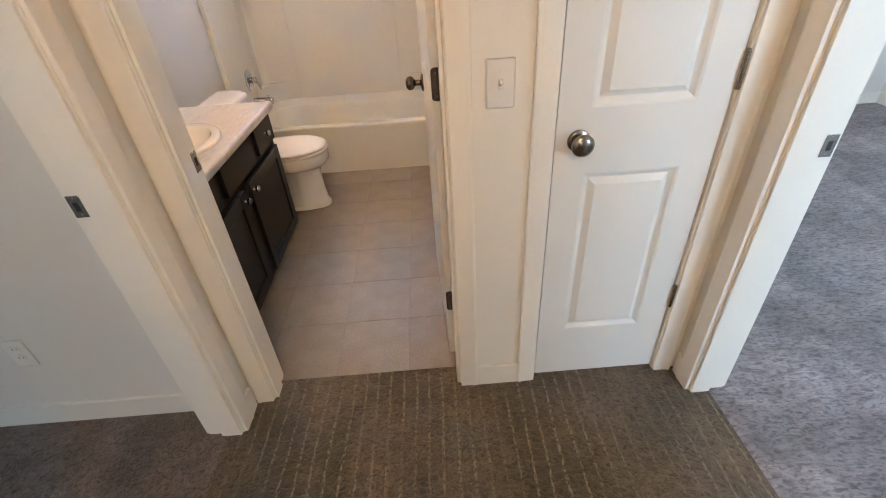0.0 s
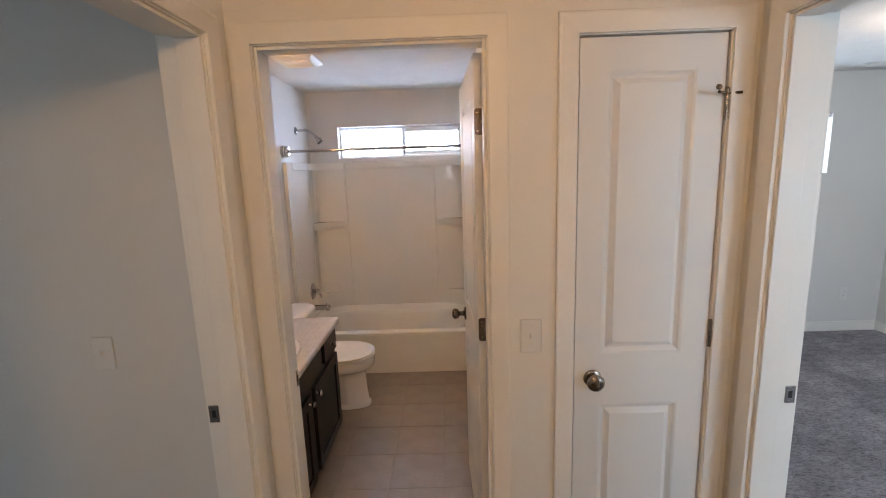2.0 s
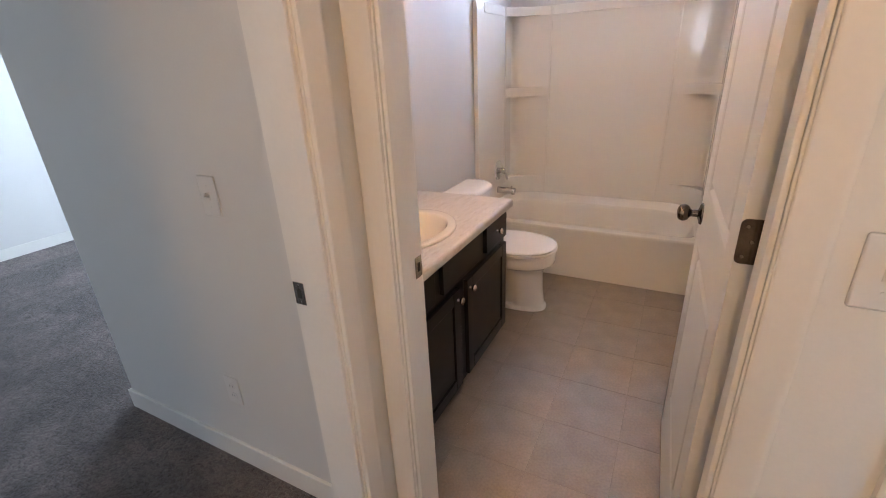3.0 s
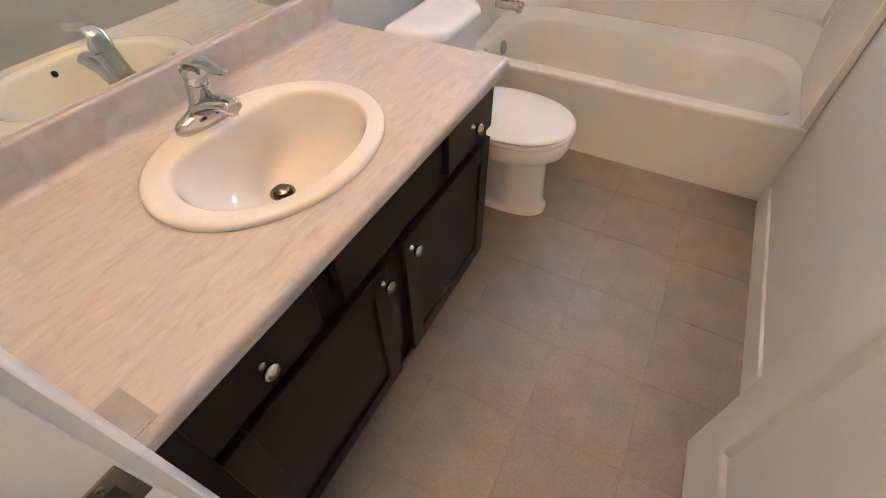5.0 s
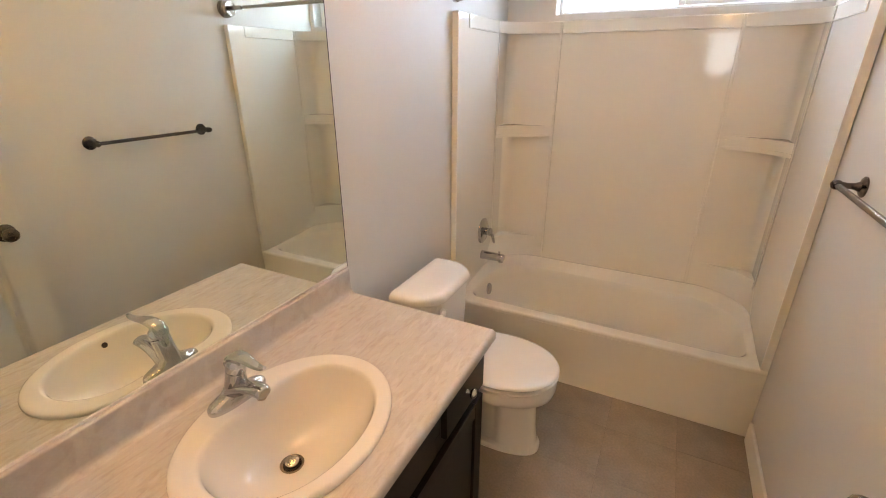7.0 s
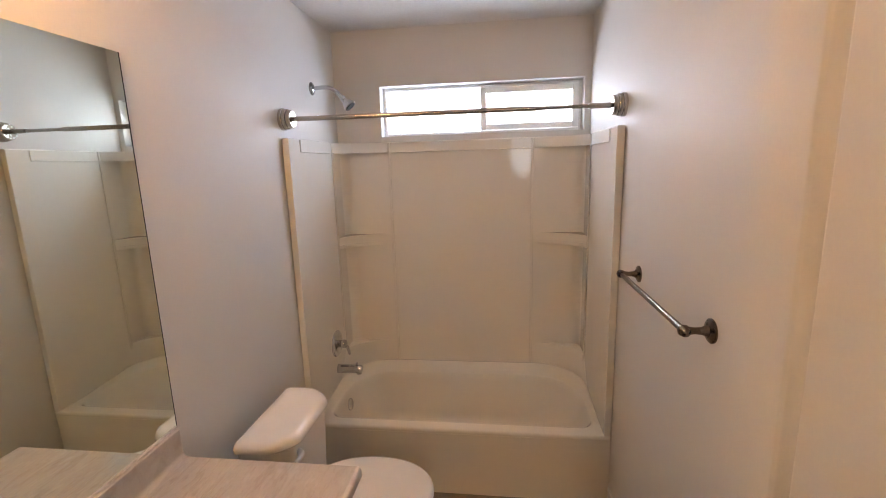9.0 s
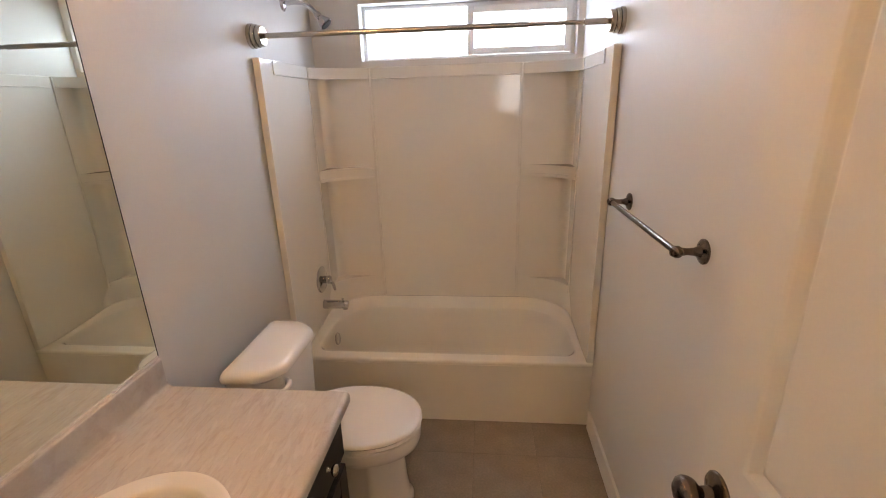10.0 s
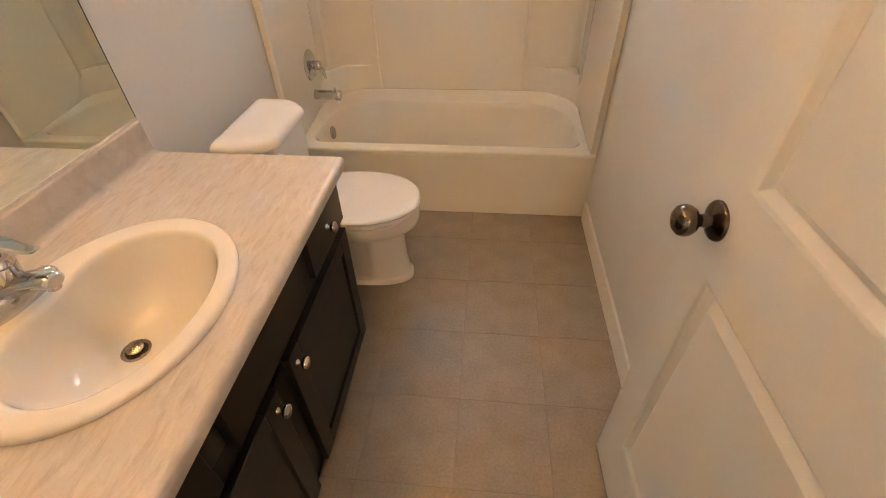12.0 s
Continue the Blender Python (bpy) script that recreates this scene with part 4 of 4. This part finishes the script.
part("spout", loft(B(), [[(x, w * math.cos(a), z + h * math.sin(a)) for a in (2 * math.pi * k / 24 for k in range(24))] for x, z, w, h in ((0.000, 0.028, 0.034, 0.021), (0.024, 0.040, 0.029, 0.019), (0.050, 0.052, 0.0245, 0.0165), (0.078, 0.060, 0.0215, 0.0145), (0.098, 0.0615, 0.0200, 0.0138), (0.106, 0.059, 0.0180, 0.0120), (0.109, 0.058, 0.012, 0.008))]), "chrome", tap)
part("aerator", lathe(B(), ((0, 0), (0.0105, 0), (0.0105, 0.010), (0, 0.010)), pose(0.094, 0, 0.041), 18), "nickel", tap)
lean = axis(-0.005, 0, 0.020, (0.30, 0, 1))
part("body", lathe(B(), ((0.0265, 0.0), (0.0250, 0.022), (0.0238, 0.046), (0.0235, 0.071), (0.0222, 0.0735), (0, 0.0735)), lean, 30), "chrome", tap)
part("collar", lathe(B(), ((0, 0.073), (0.0208, 0.073), (0.0208, 0.0762), (0, 0.0762)), lean, 26), "black", tap)
cap = part("lever_cap", lathe(B(), ((0, 0.0758), (0.0228, 0.0758), (0.0236, 0.080), (0.0230, 0.090), (0.0195, 0.099), (0.011, 0.1045), (0, 0.106)), lean, 30), "chrome", tap)
part("lever", loft(B(), [[(x + dz * nx, y * w, z + dz * nz) for y, dz in ((-1, 0), (-0.8, 0.0045), (-0.4, 0.0075), (0.4, 0.0075), (0.8, 0.0045), (1, 0), (0.7, -0.005), (0, -0.0065), (-0.7, -0.005))]
                         for x, z, w, nx, nz in ((-0.003, 0.094, 0.014, -0.9, 0.3), (0.001, 0.112, 0.0185, -0.8, 0.6), (0.012, 0.1255, 0.0200, -0.5, 0.85), (0.030, 0.1335, 0.0195, -0.2, 1.0), (0.052, 0.1350, 0.0170, 0.1, 1.0), (0.076, 0.1310, 0.0140, 0.22, 0.97), (0.098, 0.1280, 0.0110, 0.1, 0.8), (0.114, 0.1300, 0.0085, -0.2, 0.6), (0.124, 0.1350, 0.0050, -0.3, 0.4))]), "chrome", cap)

# ---------------------------------------------------------------- toilet
TY = 2.715
toilet = empty("toilet", Matrix(), "white two-piece toilet with its lid down", "toilet")


def waisted(pts):
    """Narrows the pedestal behind its front column, between the foot and the bowl."""
    out = []
    for x, y, z in pts:
        up = max(0.0, min(1.0, (z - 0.028) / 0.012)) * max(0.0, min(1.0, (0.285 - z) / 0.045))
        back = max(0.0, min(1.0, (-0.775 - x) / 0.035))
        out.append((x, TY + 0.012 + (y - TY - 0.012) * (1 - 0.40 * up * back) if up else y, z))
    return out


part("bowl", loft(B(), [waisted(ring(cx, TY + 0.012 * max(0.0, min(1.0, (0.30 - z) / 0.08)), z, rx, ry, 64, pw)) for cx, z, rx, ry, pw in (
    (-0.848, 0.0, 0.232, 0.094, 2.5), (-0.848, 0.018, 0.232, 0.094, 2.5), (-0.848, 0.027, 0.226, 0.092, 2.5), (-0.848, 0.034, 0.218, 0.086, 2.5), (-0.846, 0.12, 0.206, 0.080, 2.4), (-0.844, 0.22, 0.200, 0.078, 2.3), (-0.842, 0.258, 0.203, 0.086, 2.2),
    (-0.834, 0.282, 0.218, 0.118, 2.1), (-0.826, 0.300, 0.236, 0.150, 2.1), (-0.821, 0.316, 0.246, 0.170, 2.1), (-0.820, 0.340, 0.250, 0.177, 2.1), (-0.820, 0.368, 0.250, 0.178, 2.1), (-0.820, 0.378, 0.246, 0.174, 2.1), (-0.820, 0.382, 0.236, 0.164, 2.1))]), "porcelain", toilet)
part("tank_shelf", box(B(), -1.195, -1.00, TY - 0.11, TY + 0.11, 0.24, 0.385, 0.03, 3), "porcelain", toilet)
SEATC = -0.818
part("seat", loft(B(), [ring(SEATC, TY, 0.3835, 0.236, 0.172, 48, 2.15), ring(SEATC, TY, 0.387, 0.250, 0.185, 48, 2.15), ring(SEATC, TY, 0.395, 0.252, 0.187, 48, 2.15), ring(SEATC, TY, 0.400, 0.247, 0.182, 48, 2.15), ring(SEATC, TY, 0.401, 0.236, 0.172, 48, 2.15)]), "plastic", toilet)
part("lid", loft(B(), [ring(SEATC, TY, 0.4025, 0.234, 0.170, 48, 2.15), ring(SEATC, TY, 0.4055, 0.247, 0.183, 48, 2.15), ring(SEATC, TY, 0.411, 0.252, 0.187, 48, 2.15), ring(SEATC, TY, 0.417, 0.249, 0.184, 48, 2.15), ring(SEATC, TY, 0.421, 0.238, 0.174, 48, 2.15), ring(SEATC, TY, 0.4225, 0.21, 0.15, 48, 2.15), ring(SEATC, TY, 0.4235, 0.12, 0.09, 48, 2.1)]), "porcelain", toilet)
for sy in (-0.075, 0.075):
    part("seat_hinge", box(B(), -1.062, -1.022, TY + sy - 0.016, TY + sy + 0.016, 0.385, 0.424, 0.008, 2), "plastic", toilet)
    part("bolt_cap", lathe(B(), ((0, 0), (0.013, 0), (0.012, 0.008), (0.006, 0.014), (0, 0.015)), pose(-0.86, TY + sy * 1.33, 0.024), 16), "plastic", toilet)
TY0, TY1 = 2.500, 2.885


def bowed(pts, depth):
    """Bows the front of a tank outline forwards."""
    out = []
    for x, y, z in pts:
        v = (y - (TY0 + TY1) / 2) / ((TY1 - TY0) / 2 + 0.014)
        k = max(0.0, min(1.0, (x + 1.16) / 0.14))
        out.append((x + k * depth * (0.50 - v * v), y, z))
    return out


tank = part("tank", loft(B(), [bowed(rrect(x0, x1, TY0 + e, TY1 - e, z, (0.02, r, r, 0.02), 10), 0.040) for x0, x1, e, z, r in ((-1.190, -1.045, 0.03, 0.385, 0.045), (-1.194, -1.032, 0.015, 0.42, 0.05), (-1.198, -1.018, 0.0, 0.695, 0.06))]), "porcelain", toilet)
part("tank_lid", loft(B(), [bowed(rrect(-1.204 + ins * 0.5, -1.004 - ins, TY0 - 0.014 + ins, TY1 + 0.014 - ins, z, (0.02, rr, rr, 0.02), 12), 0.052)
                            for z, ins, rr in ((0.6955, 0.010, 0.080), (0.699, 0.002, 0.088), (0.706, 0, 0.090), (0.716, 0.001, 0.090), (0.725, 0.006, 0.086), (0.732, 0.015, 0.080), (0.737, 0.030, 0.066), (0.7395, 0.055, 0.045), (0.7405, 0.080, 0.02))]), "porcelain", toilet)
lever = part("flush_lever", tube(B(), [(-1.004, 2.580, 0.655), (-0.996, 2.565, 0.655), (-0.992, 2.535, 0.660), (-0.992, 2.505, 0.668)], [0.010, 0.009, 0.008, 0.0065], 12), "plastic", toilet, "white flush lever")
part("lever_boss", lathe(B(), ((0, 0), (0.014, 0), (0.013, 0.008), (0, 0.010)), axis(-1.014, 2.580, 0.655, (1, 0, 0)), 18), "plastic", lever)
part("supply_hose", tube(B(), [(-1.255, 2.52, 0.16), (-1.20, 2.52, 0.165), (-1.17, 2.53, 0.22), (-1.17, 2.545, 0.32), (-1.17, 2.56, 0.392)], 0.006, 10), "chrome", toilet, "braided supply hose")

# ---------------------------------------------------------------- tub
tub = empty("bathtub", Matrix(), "white acrylic alcove bathtub with a plain apron", "bathtub")
X0, X1, RIM = BATH_X0 + 0.002, BATH_X1 - 0.002, 0.362
def rise(pts, lift):
    """Lifts the ring towards the back wall, for the sloping ledge behind the basin."""
    out = []
    for x, y, z in pts:
        u = min(1.0, max(0.0, (y - 3.42) / 0.30))
        out.append((x, y, z + lift * u * u * (3 - 2 * u)))
    return out


rim = [rrect(X0 + inset, X1 - inset, TUB_Y + back, BACK_Y - 0.002 - inset, RIM - drop, [0.006] * 4)
       for back, drop, inset in ((0.012, 0.024, 0), (0.003, 0.024, 0), (0.0005, 0.021, 0), (0.0, 0.014, 0), (0.0015, 0.007, 0), (0.005, 0.0025, 0), (0.012, 0.0005, 0.001), (0.020, 0, 0.002))]
for x0, x1, y0, y1, z, rf, rb, lift in ((-1.250, 0.170, 3.236, 3.880, RIM + 0.001, 0.05, 0.27, 0.040), (-1.236, 0.158, 3.244, 3.866, RIM + 0.001, 0.06, 0.27, 0.042), (-1.226, 0.152, 3.250, 3.850, RIM + 0.001, 0.06, 0.27, 0.034),
                                        (-1.206, 0.148, 3.256, 3.800, RIM + 0.002, 0.07, 0.27, 0.012), (-1.196, 0.140, 3.262, 3.782, RIM + 0.001, 0.07, 0.27, 0.010), (-1.188, 0.132, 3.270, 3.774, RIM - 0.006, 0.07, 0.265, 0.008), (-1.180, 0.124, 3.278, 3.766, RIM - 0.030, 0.07, 0.26, 0.0),
                                        (-1.165, 0.085, 3.292, 3.750, 0.24, 0.08, 0.25, 0), (-1.140, 0.020, 3.310, 3.730, 0.13, 0.09, 0.23, 0), (-1.105, -0.06, 3.340, 3.700, 0.075, 0.10, 0.19, 0), (-1.05, -0.14, 3.38, 3.66, 0.062, 0.10, 0.14, 0)):
    rim.append(rise(rrect(x0, x1, y0, y1, z, (rf, rf, rb, rb), 8), lift))
part("basin", loft(B(), rim, False, True), "acrylic", tub)
# apron with a slightly bowed upper edge under the lip
bm = B()
cols = []
for i in range(25):
    u = i / 24
    x = X0 + (X1 - X0) * u
    bow = 0.005 * min(1.0, max(0.0, (0.5 - abs(u - 0.5)) * 9 - 0.6))
    cols.append([(x, TUB_Y + 0.005 - bow, RIM - 0.0235), (x, TUB_Y + 0.0065 - bow, RIM - 0.05), (x, TUB_Y + 0.010, RIM - 0.12), (x, TUB_Y + 0.012, 0.03), (x, TUB_Y + 0.012, 0.0), (x, TUB_Y + 0.050, 0.0), (x, TUB_Y + 0.050, RIM - 0.0235)])
loft(bm, cols)
part("apron", bm, "acrylic", tub)
part("overflow_plate", lathe(B(), ((0, 0), (0.035, 0), (0.035, 0.004), (0.030, 0.009), (0, 0.011)), axis(-1.171, 3.52, 0.285, (1, 0, 0.12)), 28), "chrome", tub)
part("tub_drain", lathe(B(), ((0, 0), (0.032, 0), (0.032, 0.003), (0.022, 0.005), (0, 0.004)), pose(-0.99, 3.52, 0.0625), 24), "chrome", tub)

# ---------------------------------------------------------------- surround
surround = empty("shower_surround", Matrix(), "glossy white three-piece shower surround with corner shelves", "shower surround")
PT, SZ1, SZ0 = 0.032, 1.765, RIM + 0.0005
PX0, PX1, PY = X0 + PT, X1 - PT, BACK_Y - 0.045
part("side_panel", box(B(), X0, PX0, TUB_Y + 0.002, BACK_Y - 0.002, SZ0, SZ1, 0.004, 2), "acrylic", surround)
part("side_panel", box(B(), PX1, X1, TUB_Y + 0.002, BACK_Y - 0.002, SZ0, SZ1, 0.004, 2), "acrylic", surround)
part("back_panel", box(B(), PX0, PX1, PY, BACK_Y - 0.002, SZ0, SZ1, 0.003, 2), "acrylic", surround)


def corner(px, way):
    """Corner column: a shallow niche, closed at the foot, with shelves whose fronts curve inwards."""
    def front(rx, ry, pull):
        pts = [(px + way * 0.0005, PY - 0.0005)]
        for k in range(17):
            u = k / 16
            a = radians(90 * u)
            ex, ey = px + way * rx * (1 - math.cos(a)), PY - ry * (1 - math.sin(a))
            sx, sy = px + way * rx * u, PY - ry * (1 - u)
            pts.append((sx + (ex - sx) * pull, sy + (ey - sy) * pull))
        return pts

    def fill(rx, ry, z0, z1, name, soft=0.0, pull=0.5):
        outline = front(rx, ry, pull)
        bm = loft(B(), [[(x, y, z0) for x, y in outline], [(x, y, z1) for x, y in outline]])
        if soft:
            es = [e for e in bm.edges if abs(e.verts[0].co.z - e.verts[1].co.z) < 1e-6]
            bmesh.ops.bevel(bm, geom=es, offset=soft, segments=2, profile=0.5, affect="EDGES")
        part(name, bm, "acrylic", surround)

    fill(0.055, 0.045, 0.41, SZ1 - 0.003, "cove", 0.0, 1.0)
    rows = [(0.285, 0.270, 0.93, 0.396), (0.280, 0.240, 0.90, 0.440), (0.272, 0.190, 0.85, 0.500), (0.262, 0.160, 0.80, 0.528), (0.250, 0.150, 0.80, 0.535)]
    part("foot", loft(B(), [[(x, y, z) for x, y in front(rx, ry, pl)] for rx, ry, pl, z in rows]), "acrylic", surround)
    fill(0.278, 0.165, 1.155, 1.173, "shelf", 0.006, 0.75)
    fill(0.270, 0.156, 1.173, 1.202, "shelf", 0.002, 0.75)
    fill(0.278, 0.165, 1.202, 1.222, "shelf", 0.006, 0.75)
    fill(0.286, 0.158, 1.706, SZ1 - 0.002, "top_shelf", 0.004, 0.6)
    # ribs beside the niche
    xr = px + way * 0.290
    part("rib", box(B(), xr - 0.007, xr + 0.007, PY - 0.010, PY, 0.403, SZ1 - 0.002, 0.003, 2), "acrylic", surround)
    xa, xb2 = (px, px + 0.0055) if way > 0 else (px - 0.0055, px)
    part("rib", box(B(), xa, xb2, 3.711, 3.725, 0.403, SZ1 - 0.002, 0.0035, 2), "acrylic", surround)
    part("band", box(B(), xa, xb2, 3.318, 3.714, SZ1 - 0.062, SZ1 - 0.056, 0.002, 1), "acrylic", surround)
    part("band", box(B(), xa, xb2, 3.314, 3.320, SZ1 - 0.062, SZ1 - 0.004, 0.002, 1), "acrylic", surround)


corner(PX0, 1)
corner(PX1, -1)
part("band", box(B(), PX0 + 0.296, PX1 - 0.296, PY - 0.006, PY, SZ1 - 0.062, SZ1 - 0.056, 0.002, 1), "acrylic", surround)

# ---------------------------------------------------------------- shower fittings
valve = empty("shower_valve", pose(PX0, 3.575, 0.632), "chrome shower valve plate with a lever handle", "shower valve")
part("escutcheon", lathe(B(), ((0, 0), (0.075, 0), (0.075, 0.004), (0.070, 0.009), (0.050, 0.012), (0.030, 0.014), (0.026, 0.017), (0, 0.017)), axis(0, 0, 0, (1, 0, 0)), 40), "chrome", valve)
hub = part("handle_hub", lathe(B(), ((0.022, 0.014), (0.021, 0.030), (0.024, 0.044), (0.022, 0.056), (0.012, 0.062), (0, 0.063)), axis(0, 0, 0, (1, 0, 0)), 24), "chrome", valve)
part("lever", tube(B(), [(0.048, 0.006, -0.008), (0.058, 0.016, -0.030), (0.062, 0.022, -0.055), (0.066, 0.024, -0.075)], [0.011, 0.010, 0.009, 0.006], 14), "chrome", hub)
spout = empty("tub_spout", pose(PX0, 3.575, 0.478), "chrome tub spout with a diverter knob", "tub spout")
part("spout_body", tube(B(), [(0.0, 0, 0), (0.012, 0, 0), (0.06, 0, 0), (0.10, 0, 0), (0.132, 0, -0.001), (0.142, 0, -0.003)], [0.027, 0.026, 0.0255, 0.025, 0.0245, 0.020], 22), "chrome", spout)
part("diverter", lathe(B(), ((0, 0), (0.004, 0), (0.004, 0.010), (0.007, 0.012), (0.007, 0.017), (0, 0.018)), pose(0.112, 0, 0.020), 12), "chrome", spout)
part("outlet", lathe(B(), ((0.014, 0), (0.014, 0.012), (0, 0.012)), pose(0.122, 0, -0.030), 16), "chrome", spout)
head = empty("overhead_shower", pose(BATH_X0, 3.588, 2.035), "chrome shower head on a bent arm", "shower head")
part("flange", lathe(B(), ((0, 0.001), (0.034, 0.001), (0.033, 0.005), (0.022, 0.012), (0.012, 0.016), (0, 0.016)), axis(0, 0, 0, (1, 0, 0)), 28), "chrome", head)
part("arm", tube(B(), [(0.01, 0, 0), (0.06, 0, 0.004), (0.10, 0, 0.000), (0.135, 0, -0.020), (0.160, 0, -0.050)], 0.0105, 14), "chrome", head)
part("spray_head", lathe(B(), ((0.011, 0), (0.016, 0.006), (0.017, 0.018), (0.014, 0.024), (0.020, 0.034), (0.032, 0.058), (0.034, 0.066), (0.031, 0.070), (0, 0.068)), axis(0.158, 0, -0.046, (0.66, 0, -0.75)), 26), "chrome", head)
part("spray_face", lathe(B(), ((0, 0.066), (0.029, 0.0685), (0.027, 0.072), (0, 0.073)), axis(0.158, 0, -0.046, (0.66, 0, -0.75)), 26), "black", head)

rod = empty("shower_rod", pose(0, 3.228, 1.847), "brushed nickel tension shower rod with stepped end flanges", "curtain rod")
part("tube", tube(B(), [(BATH_X0 + 0.04, 0, 0), (-0.155, 0, 0)], 0.0108, 20), "nickel", rod)
part("inner_tube", tube(B(), [(-0.157, 0, 0), (0.10, 0, 0)], 0.0082, 18), "nickel", rod)
part("sleeve", tube(B(), [(0.055, 0, 0), (0.150, 0, 0)], 0.0112, 18), "nickel", rod)
for fx, way in ((BATH_X0, 1), (BATH_X1, -1)):
    part("end_flange", lathe(B(), ((0, 0.001), (0.048, 0.001), (0.048, 0.013), (0.0455, 0.0155), (0.041, 0.016), (0.041, 0.0175), (0.0445, 0.0185), (0.0445, 0.030), (0.042, 0.0325), (0.0375, 0.033), (0.0375, 0.0345), (0.0405, 0.0355), (0.0400, 0.049), (0.037, 0.0525), (0.033, 0.053), (0.018, 0.050), (0, 0.050)), axis(fx, 0, 0, (way, 0, 0)), 32), "nickel", rod)

bar = empty("towel_bar", pose(BATH_X1, 0, 1.210), "aged pewter towel bar on round posts", "towel bar")
part("bar", tube(B(), [(-0.066, 2.372, 0), (-0.066, 2.922, 0)], 0.0085, 18), "pewter", bar)
for py in (2.362, 2.932):
    post = part("post", lathe(B(), ((0, 0.008), (0.017, 0.010), (0.010, 0.024), (0.0085, 0.040), (0.0105, 0.054), (0.0145, 0.060), (0.0145, 0.070), (0.010, 0.078), (0, 0.080)), axis(0, py, 0, (-1, 0, 0)), 22), "pewter", bar)
    part("rosette", lathe(B(), ((0, 0.001), (0.031, 0.001), (0.031, 0.005), (0.027, 0.008), (0.022, 0.0085), (0.018, 0.012), (0, 0.012)), axis(0, py, 0, (-1, 0, 0)), 28), "pewter", post)
    fin = 1 if py > 2.6 else -1
    part("end_ball", lathe(B(), ((0, -0.004), (0.011, 0.0), (0.013, 0.006), (0.009, 0.013), (0, 0.016)), axis(-0.066, py + fin * 0.006, 0, (0, fin, 0)), 18), "pewter", post)

# ---------------------------------------------------------------- floor tiles
PITCH_X, PITCH_Y, TX0, TY0G = 0.2925, 0.2905, -0.372, 2.405
shapes = {}
ix = [BATH_X0] + [TX0 + PITCH_X * k for k in range(-3, 2) if BATH_X0 < TX0 + PITCH_X * k < BATH_X1] + [BATH_X1]
iy = [THRESH] + [TY0G + PITCH_Y * k for k in range(-4, 4) if THRESH + 0.03 < TY0G + PITCH_Y * k < TUB_Y + 0.04] + [TUB_Y + 0.05]
for xa, xb in zip(ix, ix[1:]):
    for ya, yb in zip(iy, iy[1:]):
        w, d = xb - xa - 0.0026, yb - ya - 0.0026
        if w < 0.02 or d < 0.01:
            continue
        key = (round(w, 3), round(d, 3))
        if key not in shapes:
            shapes[key] = mesh_from("tile", box(B(), -w / 2, w / 2, -d / 2, d / 2, -0.008, 0.0, 0.0008, 1), "tile")
        t_ob = new("tile", shapes[key])
        t_ob.parent = bath_floor
        t_ob.location = ((xa + xb) / 2, (ya + yb) / 2, 0.0)
